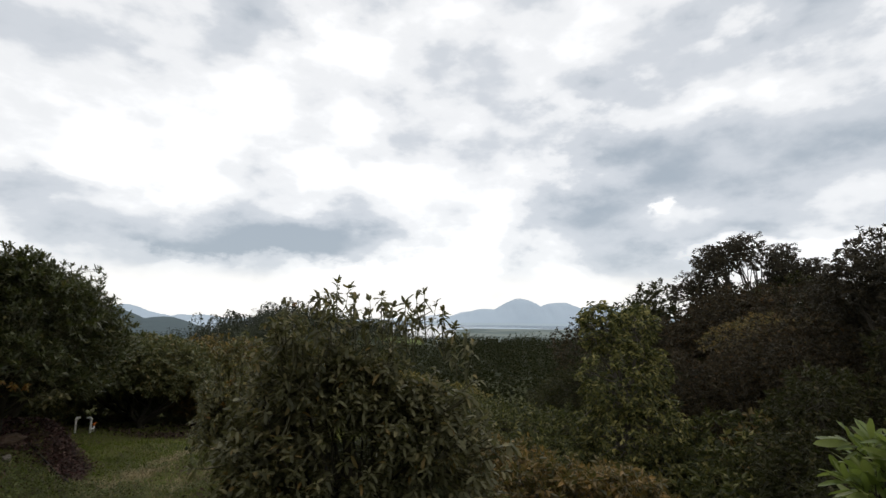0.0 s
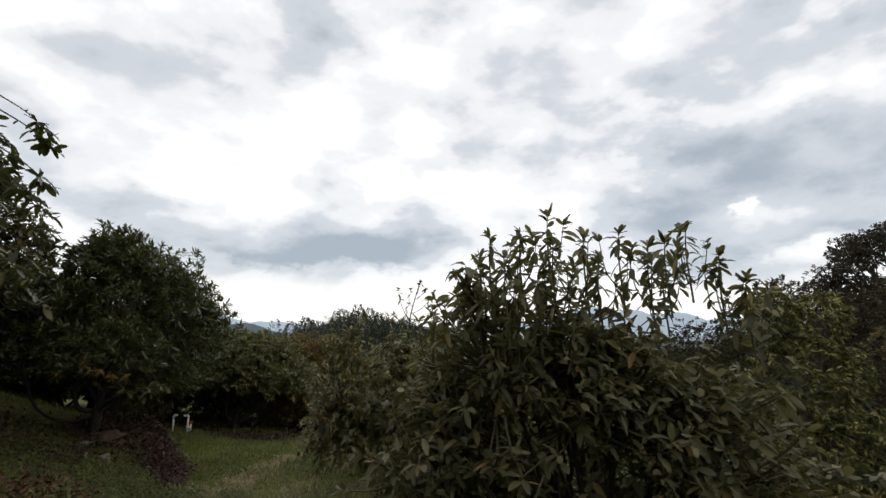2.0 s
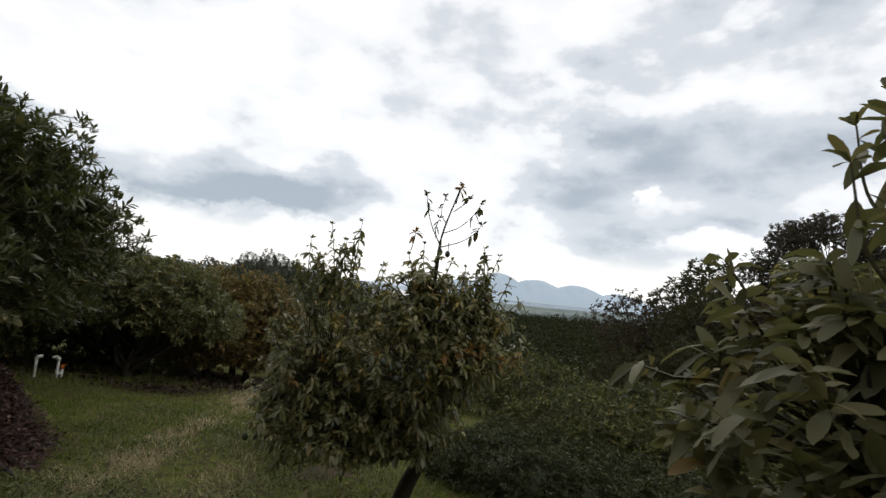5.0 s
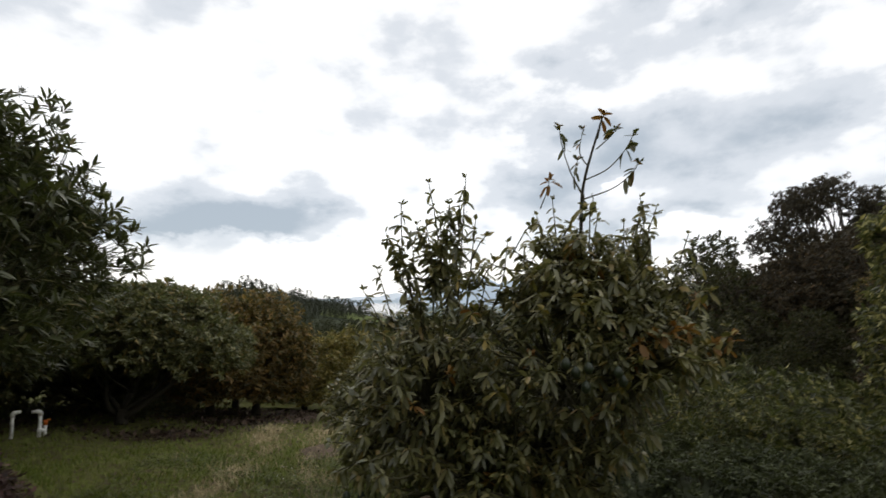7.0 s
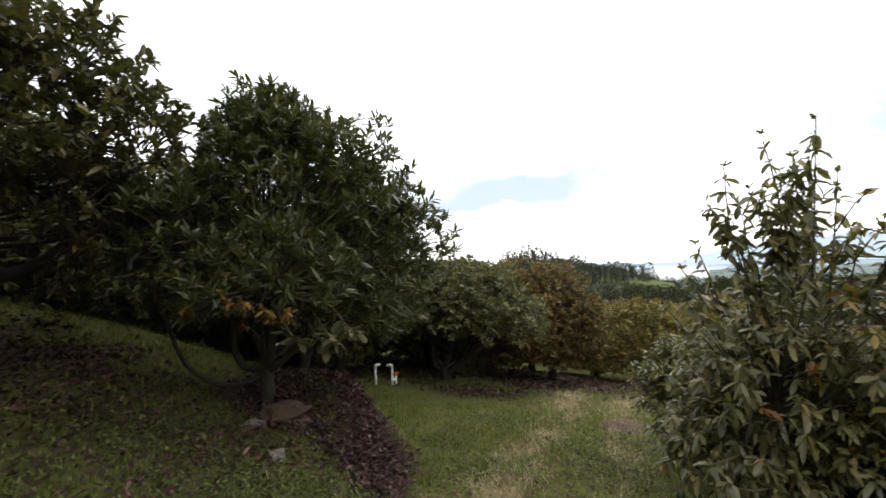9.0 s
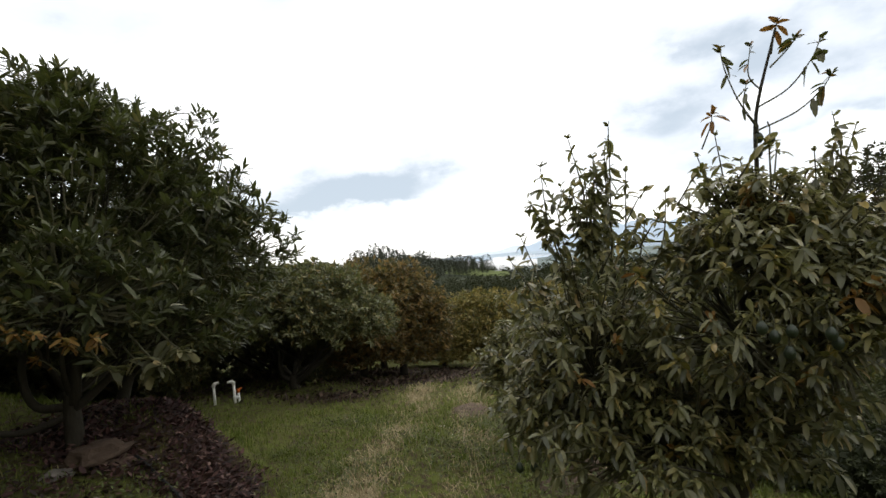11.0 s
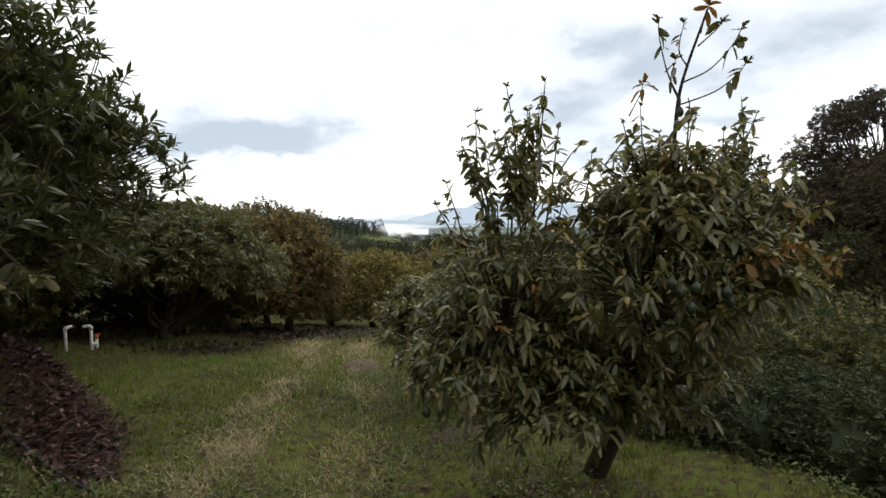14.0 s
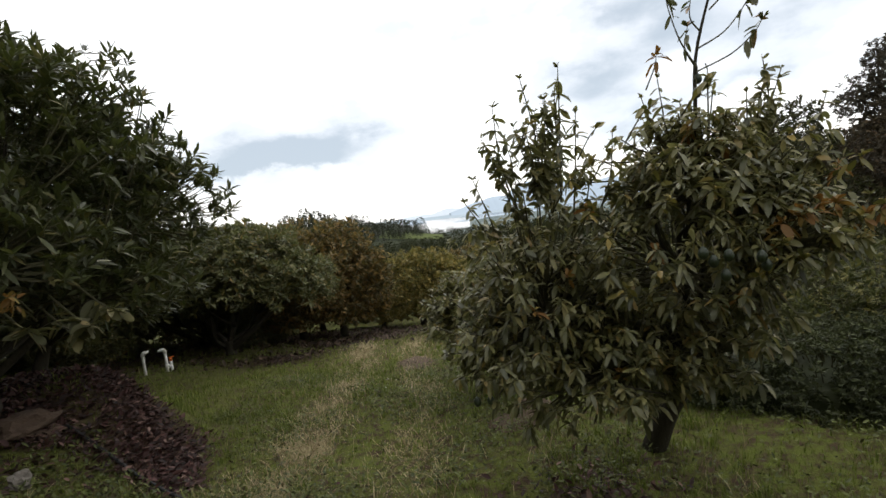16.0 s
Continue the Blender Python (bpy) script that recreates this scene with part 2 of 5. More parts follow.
M_LEAF_VINE = leaf_material("vine_leaf", [(0.0, (0.020, 0.026, 0.010)), (0.40, (0.085, 0.092, 0.030)), (0.70, (0.21, 0.20, 0.062)), (1.0, (0.42, 0.36, 0.12))])
M_LEAF_BUSH = leaf_material("low_bush_leaf", [(0.0, (0.014, 0.018, 0.007)), (0.45, (0.052, 0.058, 0.020)), (0.8, (0.130, 0.130, 0.042)), (1.0, (0.27, 0.23, 0.075))])
M_LEAF_SCRUB = leaf_material("scrub_leaf", [(0.0, (0.016, 0.014, 0.009)), (0.5, (0.043, 0.036, 0.022)), (0.85, (0.080, 0.064, 0.036)), (1.0, (0.13, 0.075, 0.036))], spec=0.12, glow=(0.10, 0.07, 0.03), blotch=(0.045, 0.028, 0.016))
M_LEAF_SCRUB_GREEN = leaf_material("dark_olive_scrub_leaf", [(0.0, (0.012, 0.013, 0.006)), (0.5, (0.034, 0.035, 0.015)), (0.85, (0.064, 0.060, 0.026)), (1.0, (0.10, 0.078, 0.034))], spec=0.12, through_light=0.12, blotch=(0.03, 0.026, 0.012))
M_SCRUBWOOD = material("dark_scrub_stems", bark_build((0.075, 0.060, 0.048), (0.022, 0.018, 0.015)))
M_LEAF_TALL = leaf_material("sparse_crown_leaf", [(0.0, (0.016, 0.015, 0.010)), (0.6, (0.042, 0.036, 0.023)), (1.0, (0.095, 0.074, 0.040))], glow=(0.10, 0.08, 0.04), blotch=(0.04, 0.03, 0.018))
M_LEAF_HEDGE = leaf_material("small_hedge_leaf", [(0.0, (0.013, 0.017, 0.007)), (0.6, (0.044, 0.053, 0.023)), (1.0, (0.14, 0.155, 0.075))], rough=0.55, spec=0.25, through_light=0.12)
M_LEAF_FAR = leaf_material("woodland_leaf", [(0.0, (0.010, 0.013, 0.007)), (0.5, (0.021, 0.025, 0.012)), (1.0, (0.038, 0.037, 0.017))], rough=0.8, spec=0.05, through_light=0.06, blotch=(0.025, 0.022, 0.010))
M_LEAF_PINE = leaf_material("conifer_foliage", [(0.0, (0.016, 0.022, 0.014)), (1.0, (0.036, 0.045, 0.024))], through_light=0.05)
M_GRASS = leaf_material("grass_blades", [(0.0, (0.050, 0.072, 0.010)), (0.45, (0.104, 0.140, 0.020)), (0.8, (0.185, 0.222, 0.040)), (0.95, (0.24, 0.24, 0.07)), (1.0, (0.40, 0.34, 0.17))], rough=0.6, through_light=0.3, glow=(0.24, 0.32, 0.04))
M_STRAW = material("dry_straw", island_build([(0.0, (0.24, 0.18, 0.09)), (0.5, (0.42, 0.33, 0.18)), (1.0, (0.58, 0.48, 0.29))], 0.8))
M_LITTER = material("fallen_dark_brown_leaves", island_build([(0.0, (0.016, 0.007, 0.008)), (0.45, (0.047, 0.019, 0.019)), (0.85, (0.100, 0.040, 0.037)), (1.0, (0.23, 0.14, 0.11))], 0.7, 0.25))
M_DARKLITTER = material("dark_brown_litter", island_build([(0.0, (0.022, 0.014, 0.010)), (0.6, (0.060, 0.036, 0.026)), (1.0, (0.12, 0.075, 0.05))], 0.7))
M_REDLITTER = material("rust_red_litter", island_build([(0.0, (0.06, 0.022, 0.014)), (0.6, (0.13, 0.045, 0.022)), (1.0, (0.22, 0.10, 0.05))], 0.7))
M_CLOVER = material("low_weeds", island_build([(0.0, (0.040, 0.052, 0.010)), (0.6, (0.086, 0.105, 0.020)), (1.0, (0.150, 0.170, 0.038))], 0.6, 0.3))
M_SOIL = material("bare_brown_soil", tone_build((0.050, 0.034, 0.024), (0.125, 0.085, 0.058), 26.0, bump=0.8, distance=0.02))
M_STONE = material("pale_stone", tone_build((0.09, 0.08, 0.066), (0.24, 0.21, 0.18), 30.0, bump=0.5))
M_WATER = material("lake_water", water_build)
M_PIPE = material("white_plastic_pipe", pipe_build)
M_VALVE = material("orange_valve_plastic", tone_build((0.45, 0.10, 0.02), (0.62, 0.17, 0.03), 20.0, 0.5))
M_FRUIT = material("avocado_skin", tone_build((0.008, 0.013, 0.006), (0.028, 0.040, 0.015), 90.0, 0.45, 0.4, 0.5, 0.003))
# distance haze is put into these base colours as pale blue
M_HAZY_HILLS = material("haze_tinted_ranges", tone_build((0.38, 0.46, 0.54), (0.47, 0.54, 0.61), 0.004, 1.0, 0.0, 0.0))
M_HAZY_HILLS_FAR = material("haze_paled_far_ranges", tone_build((0.55, 0.61, 0.67), (0.62, 0.67, 0.72), 0.004, 1.0, 0.0, 0.0))
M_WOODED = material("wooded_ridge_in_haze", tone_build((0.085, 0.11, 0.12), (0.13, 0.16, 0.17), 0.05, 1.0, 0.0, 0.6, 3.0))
M_FIELD = material("green_pasture", tone_build((0.085, 0.105, 0.045), (0.13, 0.15, 0.065), 0.05, 1.0, 0.0, 0.0))
M_HOSE = material("black_hose_rubber", tone_build((0.012, 0.012, 0.012), (0.03, 0.03, 0.03), 40.0, 0.6))
M_FLOWER = material("tiny_white_petals", tone_build((0.6, 0.6, 0.55), (0.8, 0.8, 0.75), 50.0))

# ---------------------------------------------------------------- mesh helpers


def mesh_object(name, verts, faces, mat, parent=None, label="", smooth=False):
    me = bpy.data.meshes.new(name)
    me.from_pydata(np.asarray(verts, float).tolist(), [], [list(f) for f in faces])
    me.materials.append(mat)
    if smooth:
        me.shade_smooth()
    ob = new(name, me)
    if parent is not None:
        ob.parent = parent
    if label:
        ob["label"] = label
    return ob


def thing(name, at, label, category, group="", kind=""):
    ob = new(name)
    ob.empty_display_size = 0.2
    ob.location = at
    return tagged(ob, label, category, group, kind)


def smooth_step(a, b, x):
    u = np.clip((np.asarray(x, float) - a) / (b - a), 0, 1)
    return u * u * (3 - 2 * u)


def unit(v):
    return v / np.maximum(np.linalg.norm(v, axis=-1, keepdims=True), 1e-9)


def tube(points, radii, sides=7):
    """Vertices and faces of a tapering tube along points."""
    p = np.asarray(points, float)
    way = unit(np.gradient(p, axis=0))
    verts, faces = [], []
    for i, (c, d, r) in enumerate(zip(p, way, radii)):
        a = unit(np.cross(d, (0.31, 0.9, 0.2)))
        b = np.cross(d, a)
        for k in range(sides):
            s = 2 * math.pi * k / sides
            verts.append(c + r * (math.cos(s) * a + math.sin(s) * b))
        if i:
            for k in range(sides):
                j = (k + 1) % sides
                faces.append(((i - 1) * sides + k, (i - 1) * sides + j, i * sides + j, i * sides + k))
    n = len(p)
    faces.append(tuple(range(sides))[::-1])
    faces.append(tuple((n - 1) * sides + k for k in range(sides)))
    return verts, faces


def bend(points, steps=6):
    """A smooth line through a few points (Catmull-Rom)."""
    p = np.asarray(points, float)
    q = np.vstack([2 * p[0] - p[1], p, 2 * p[-1] - p[-2]])
    out = []
    for i in range(1, len(q) - 2):
        for u in np.linspace(0, 1, steps, endpoint=False):
            out.append(0.5 * (2 * q[i] + (q[i + 1] - q[i - 1]) * u + (2 * q[i - 1] - 5 * q[i] + 4 * q[i + 1] - q[i + 2]) * u ** 2
                              + (3 * q[i] - q[i - 1] - 3 * q[i + 1] + q[i + 2]) * u ** 3))
    out.append(p[-1])
    return np.array(out)


def joined(tubes):
    verts, faces = [], []
    for v, f in tubes:
        o = len(verts)
        verts += list(v)
        faces += [tuple(i + o for i in q) for q in f]
    return verts, faces


# one leaf: a folded, drooping blade of three sections and a tip
LEAF_U = np.array([0.0, 0.34, 0.72, 1.0])
LEAF_W = np.array([0.10, 0.98, 0.74, 0.0])
LEAF_FACES = [(0, 1, 4, 3), (1, 2, 5, 4), (3, 4, 7, 6), (4, 5, 8, 7), (6, 7, 9), (7, 8, 9)]


def leaf_mesh(base, way, length, width, droop, fold, rng):
    """Leaves in one array: base and way (N x 3), length, width and droop (N)."""
    n = len(base)
    side = unit(np.cross(way, (0, 0, 1.0) + rng.normal(0, 0.35, (n, 3))))
    face = np.cross(side, way)
    verts = np.zeros((n, 10, 3))
    for s, (u, w) in enumerate(zip(LEAF_U, LEAF_W)):
        mid = base + way * (length * u)[:, None]
        mid[:, 2] -= droop * length * u * u
        half = side * (width * w / 2)[:, None]
        up = face * (fold * width * w / 2)[:, None]
        if s < 3:
            verts[:, s * 3], verts[:, s * 3 + 1], verts[:, s * 3 + 2] = mid - half + up, mid, mid + half + up
        else:
            verts[:, 9] = mid
    faces = [tuple(i * 10 + k for k in f) for i in range(n) for f in LEAF_FACES]
    return verts.reshape(-1, 3), faces


FINE_U = np.array([0.0, 0.12, 0.34, 0.62, 0.87, 1.0])
FINE_W = np.array([0.06, 0.48, 0.92, 1.0, 0.66, 0.0])
FINE_FACES = [(3 * s + k, 3 * s + k + 1, 3 * s + k + 4, 3 * s + k + 3) for s in range(4) for k in (0, 1)] + [(12, 13, 15), (13, 14, 15)]


def fine_leaf_mesh(base, way, length, width, droop, fold, rng):
    """Closer leaves: an oval blade with a curled, slightly wavy edge."""
    n = len(base)
    side = unit(np.cross(way, (0, 0, 1.0) + rng.normal(0, 0.4, (n, 3))))
    face = np.cross(side, way)
    fold = fold * rng.uniform(0.3, 1.6, n)
    sway = rng.normal(0, 0.10, n)
    verts = np.zeros((n, 16, 3))
    for s, (u, w) in enumerate(zip(FINE_U, FINE_W)):
        mid = base + way * (length * u)[:, None] + side * (sway * length * u * u)[:, None]
        mid[:, 2] -= droop * length * u * u
        half = side * (width * w / 2)[:, None]
        if s < 5:
            for k, g in ((0, -1.0), (2, 1.0)):
                up = face * ((fold + rng.normal(0, 0.16, n)) * width * w / 2)[:, None]
                verts[:, s * 3 + k] = mid + g * half + up
            verts[:, s * 3 + 1] = mid
        else:
            verts[:, 15] = mid
    faces = [tuple(i * 16 + k for k in f) for i in range(n) for f in FINE_FACES]
    return verts.reshape(-1, 3), faces


def flat_leaf_mesh(base, way, length, width, rng):
    """Cheaper leaves for trees farther off: two folded triangles each."""
    n = len(base)
    side = unit(np.cross(way, rng.normal(0, 1, (n, 3))))
    mid = base + way * (length * 0.45)[:, None]
    sag = np.cross(way, side) * (width * 0.25)[:, None]
    verts = np.stack([base, mid - side * (width / 2)[:, None] + sag, base + way * length[:, None], mid + side * (width / 2)[:, None] + sag], 1)
    faces = [f for i in range(n) for f in ((4 * i, 4 * i + 1, 4 * i + 2), (4 * i, 4 * i + 2, 4 * i + 3))]
    return verts.reshape(-1, 3), faces


def whorls(tips, axes, count, reach, rng, spread=(0.5, 1.75), sink=0.35):
    """Base points and directions of the leaves that stand round each shoot tip."""
    base, way = [], []
    for p, a in zip(tips, axes):
        a = a / np.linalg.norm(a)
        s = unit(np.cross(a, (0.37, 0.61, 0.7)))
        q = np.cross(a, s)
        k = rng.integers(*count)
        for i in range(k):
            turn = i * 2.4 + rng.uniform(0, 0.5)
            tilt = rng.uniform(*spread)
            d = a * math.cos(tilt) + (s * math.cos(turn) + q * math.sin(turn)) * math.sin(tilt)
            d[2] -= sink * rng.uniform(0.2, 1.3)
            base.append(p - a * reach * i / k)
            way.append(d)
    return np.array(base), unit(np.array(way))


def shell(lobes, count, rng, inner=0.55, low=-0.75, lift=0.6):
    """Shoot tips scattered through the outer part of a crown of ellipsoid lobes, and their outward axes."""
    tips, axes = [], []
    weight = np.array([rx * ry + rx * rz + ry * rz for _, (rx, ry, rz) in lobes])
    pick = rng.choice(len(lobes), count, p=weight / weight.sum())
    for k in pick:
        c, r = np.array(lobes[k][0]), np.array(lobes[k][1])
        d = unit(rng.normal(0, 1, 3))
        if d[2] < low:
            d[2] = -d[2]
        lump = noise.fractal(Vector(d) * 2.6 + Vector((k * 5.3, 1.7, 0.4)), 1.0, 2.0, 3)
        u = min(1.10, rng.uniform(inner ** 3, 1) ** (1 / 3) * rng.uniform(0.90, 1.08) * (1 + 0.22 * lump))
        tips.append(c + d * r * u)
        axes.append(unit(d * 0.7 + np.array((0, 0, lift)) + rng.normal(0, 0.28, 3)))
    return np.array(tips), np.array(axes)


def twig_tubes(tips, axes, lobes, rng, length=0.35, radius=0.006):
    out = []
    for p, a in zip(tips, axes):
        c = min((np.array(l[0], float) for l in lobes), key=lambda m: float(np.sum((m - p) ** 2)))
        q = p + unit(c - p - a * 0.15) * length * rng.uniform(0.6, 1.2)
        out.append(tube([q, (p + q) / 2 + (0, 0, -0.015), p], [radius, radius * 0.8, radius * 0.5], 3))
    return out


# ---------------------------------------------------------------- the ground

SLOPE_Y = [-40, -12, -6.5, -4, -2, 1.2, 2.7, 4, 5, 7, 10, 14, 20, 40, 100, 300, 600, 1000, 1500, 1700, 2950, 5200]
SLOPE_Z = [7.0, 2.5, 1.40, 0.86, 0.42, 0.27, 0.16, 0.05, -0.04, -0.30, -0.85, -1.65, -2.7, -5.2, -9.5, -17, -36, -62, -77, -81, -81, -81]


def height(x, y):
    """The hillside: falling ahead to the lake, banked up on one side and dropping to scrub on the other."""
    x, y = np.asarray(x, float), np.asarray(y, float)
    z = np.interp(y, SLOPE_Y, SLOPE_Z)
    near = 1 - smooth_step(30, 90, y)
    rise = 0.2 - 0.13 * smooth_step(2.0, 4.8, y)
    z = z + near * (rise * np.minimum(np.maximum(-x - 1.5, 0), 4.5) + 0.03 * np.clip(-x - 6, 0, 30))
    toe = -0.5 - 0.40 * np.clip(y, -3, 4)
    z = z + 0.46 * smooth_step(0, 0.95, toe - x) * (1 - smooth_step(2.2, 3.9, y))
    z = z + near * 0.155 * np.clip(-x - 3, 0, 4) * (1 - smooth_step(0.0, 2.5, y))
    z = z + 0.20 * np.exp(-((x + 2.15) / 0.65) ** 2 - ((y - 2.05) / 0.6) ** 2)
    edge = np.where(y < 0, 5.0 + 0.1 * y, 3.1 + 0.1 * y)
    z = z - near * 0.34 * np.minimum(np.maximum(x - edge, 0), 5.0)
    z = z + near * 0.16 * np.minimum(np.maximum(x - 14, 0), 30)
    # the wooded knoll, the valley fields and the lakeside plain
    z = z + 13.0 * np.exp(-((x + 70) / 23) ** 2 - ((y - 255) / 70) ** 2)
    z = z + 9.0 * np.exp(-((x + 46) / 28) ** 2 - ((y - 330) / 80) ** 2)
    z = z + 2.6 * np.exp(-((x + 15) / 22) ** 2 - ((y - 300) / 35) ** 2)
    plain = smooth_step(0.0, 0.10, x / np.maximum(y, 1)) * smooth_step(1000, 1450, y) * (1 - smooth_step(2550, 2750, y))
    z = z + plain * 4.4
    z = z + 9.0 * smooth_step(3350, 3600, y)
    z = z + 0.035 * np.sin(2.3 * x + 0.7 * y) * np.cos(1.9 * y - 0.6 * x) * near
    return z


def ground_z(x, y):
    return float(height(x, y))


def wave(x, y, s, k):
    return 0.5 + 0.5 * np.sin(s * x + 1.3 * np.sin(0.7 * s * y + k) + k) * np.cos(0.9 * s * y - 1.1 * np.sin(0.6 * s * x + 2 * k))


def mulch_and_shade(x, y):
    """How thickly the bank under the trees is covered with fallen leaves, plus darkening that stands in for tree shade.
    """
    rim = -1.18 - 0.32 * np.maximum(0, y - 1.5) + 0.10 * (wave(x, y, 6.0, 3.1) - 0.5)
    mound = smooth_step(-0.05, 0.22, rim - x) * smooth_step(1.12, 1.42, y + 0.1 * wave(x, y, 5.0, 0.6)) * (1 - smooth_step(2.25, 2.6, y)) * smooth_step(-3.2, -2.7, x)
    mound = mound * (1 - 0.8 * np.exp(-((x + 2.45) / 0.22) ** 2 - ((y - 1.75) / 0.12) ** 2))
    strip = 1.3 * np.exp(-((x + 2.3) / 0.85) ** 2 - ((y + 1.6) / 0.55) ** 2) + 0.5 * np.exp(-((x + 3.5) / 0.6) ** 2 - ((y + 0.85) / 0.40) ** 2)
    under = 0.35 * np.exp(-((x + 3.2) / 1.6) ** 2 - ((y - 0.6) / 0.8) ** 2)
    # farther rows: litter, widened to darken the ground as tree shade would
    f = 1.1 * np.exp(-((x + 2.3) / 0.8) ** 2 - ((y - 6.1 - 0.2 * (x + 2.6)) / 0.4) ** 2) + 1.0 * np.exp(-((x + 1.5) / 1.2) ** 2 - ((y - 8.0) / 0.8) ** 2) + 0.5 * np.exp(-((x + 4.6) / 1.1) ** 2 - ((y - 6.4) / 0.8) ** 2) + 1.1 * np.exp(-((x + 3.2) / 3.6) ** 2 - ((y - 10.4) / 1.9) ** 2)
    b = 0.45 * np.exp(-((x - 1.35) / 0.35) ** 2 - ((y - 0.75) / 0.4) ** 2) + 0.3 * np.exp(-((x - 0.9) / 0.3) ** 2 - ((y - 0.2) / 0.3) ** 2)
    # uphill: brown litter that doubles as painted shade below the tall tree
    under = under + 0.3 * np.exp(-((x + 4.6) / 1.2) ** 2 - ((y - 0.2) / 0.7) ** 2) + 0.45 * np.exp(-((x + 4.6) / 0.9) ** 2 - ((y + 1.5) / 0.5) ** 2)
    return np.clip((mound * 1.4 + strip + under + f + b) * (0.35 + 0.9 * wave(x, y, 4.0, 1.0)), 0, 1)


def track_on(x, y):
    """The worn twin track with dry straw."""
    one = np.exp(-((x + 0.64 + 0.10 * np.maximum(y - 4.2, 0)) / 0.24) ** 2)
    two = np.exp(-((x - 0.28 + 0.06 * (y - 2.0)) / 0.22) ** 2)
    return np.clip((one + 0.55 * two) * (0.08 + 1.1 * wave(x, y, 4.6, 0.4) * (0.2 + 1.1 * wave(x, y, 11.0, 2.2))), 0, 1) * smooth_step(0.2, 1.2, y) * (1 - smooth_step(6.0, 8.0, y))


def build_ground():
    def axis(step, near, far, growth):
        a = [0.0]
        while a[-1] < far:
            a.append(a[-1] + max(step, (a[-1] - near) * growth if a[-1] > near else step))
        return np.array(a)
    right = axis(0.16, 9, 5200, 0.09)
    xs = np.concatenate([-right[:0:-1], right])
    ahead = axis(0.16, 10, 4950, 0.07)
    back = axis(0.3, 8, 60, 0.15)
    ys = np.concatenate([-back[:0:-1], ahead])
    gx, gy = np.meshgrid(xs, ys)
    gz = height(gx, gy)
    rough = np.array([noise.fractal((a * 1.7, b * 1.7, 0.0), 1.0, 2.0, 4) for a, b in zip(gx.ravel(), gy.ravel())]).reshape(gx.shape)
    gz = gz + 0.022 * rough * (np.hypot(gx, gy) < 40)
    w = len(xs)
    verts = np.stack([gx, gy, gz], -1).reshape(-1, 3)
    faces = [(j * w + i, j * w + i + 1, (j + 1) * w + i + 1, (j + 1) * w + i) for j in range(len(ys) - 1) for i in range(w - 1)]
    ob = mesh_object("ground", verts, faces, M_GROUND, smooth=True)
    for name, cover in (("straw", track_on), ("mulch", mulch_and_shade)):
        layer = ob.data.attributes.new(name, "FLOAT", "POINT")
        layer.data.foreach_set("value", cover(gx, gy).ravel().astype(np.float32))
    tagged(ob, "grassy orchard hillside falling towards a lake", "ground", kind="structure")


build_ground()
lake = mesh_object("water", [(-3500, 1450, -78), (3500, 1450, -78), (3500, 3900, -78), (-3500, 3900, -78)], [(0, 1, 2, 3)], M_WATER)
tagged(lake, "pale lake shining under the cloudy sky", "lake", kind="structure")

# ---------------------------------------------------------------- distance


def ridge(name, x0, x1, y, peaks, base, mat, label, depth=350, bumps=14.0, seed=0):
    """A mountain range seen across the lake: a ridge with flanks towards and away from the viewer."""
    xs = np.linspace(x0, x1, 150)
    top = np.zeros_like(xs)
    for px, pz, pw in peaks:
        top = np.maximum(top, (pz - base) * np.exp(-((xs - px) / pw) ** 2))
    fract = np.array([noise.fractal((v * 0.006, seed * 7.7, 0.3), 1.0, 2.0, 5) for v in xs])
    top = np.maximum(top + bumps * fract * np.clip(top / 60, 0.1, 1), 1.0)
    verts, rows = [], 9
    for j in range(rows):
        s = (j - rows // 2) / (rows // 2)
        for i, v in enumerate(xs):
            spur = 0.16 * noise.fractal((v * 0.012, j * 0.9 + seed, 2.0), 1.0, 2.0, 3)
            h = top[i] * max(0.0, (1 - abs(s)) ** 0.8 * (1 + spur * (abs(s) > 0)))
            verts.append((v, y + s * depth, base - 6 * abs(s) + h))
    w = len(xs)
    faces = [(j * w + i, j * w + i + 1, (j + 1) * w + i + 1, (j + 1) * w + i) for j in range(rows - 1) for i in range(w - 1)]
    return tagged(mesh_object(name, verts, faces, mat, smooth=True), label, "mountains", kind="structure")


# the ranges carry their air haze in the material colour
ridge("backdrop_mountain_1", 100, 2300, 4150, [(800, 124, 300), (520, 40, 330), (1130, 106, 330), (1480, 84, 360), (1850, 50, 300)], -76, M_HAZY_HILLS, "haze-blue mountain with a broad summit beyond the lake", bumps=11.0, seed=1)
ridge("backdrop_mountain_2", -700, 1200, 4560, [(130, -12, 210), (420, 20, 260), (-150, -45, 260)], -76, M_HAZY_HILLS_FAR, "far range paled by haze behind the lake", 200, seed=2)
ridge("backdrop_mountain_3", -2300, -700, 2900, [(-1330, -22, 240), (-1750, 20, 300)], -76, M_HAZY_HILLS, "haze-blue wooded ridge beyond the valley", 300, seed=3)
ridge("backdrop_mountain_4", 2250, 3600, 2700, [(2900, 230, 300), (3300, 160, 300)], -76, M_HAZY_HILLS, "haze-blue mountain slope behind the tall tree", 300, seed=4)
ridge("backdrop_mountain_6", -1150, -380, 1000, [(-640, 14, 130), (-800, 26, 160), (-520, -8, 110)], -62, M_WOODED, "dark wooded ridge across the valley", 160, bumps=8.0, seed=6)
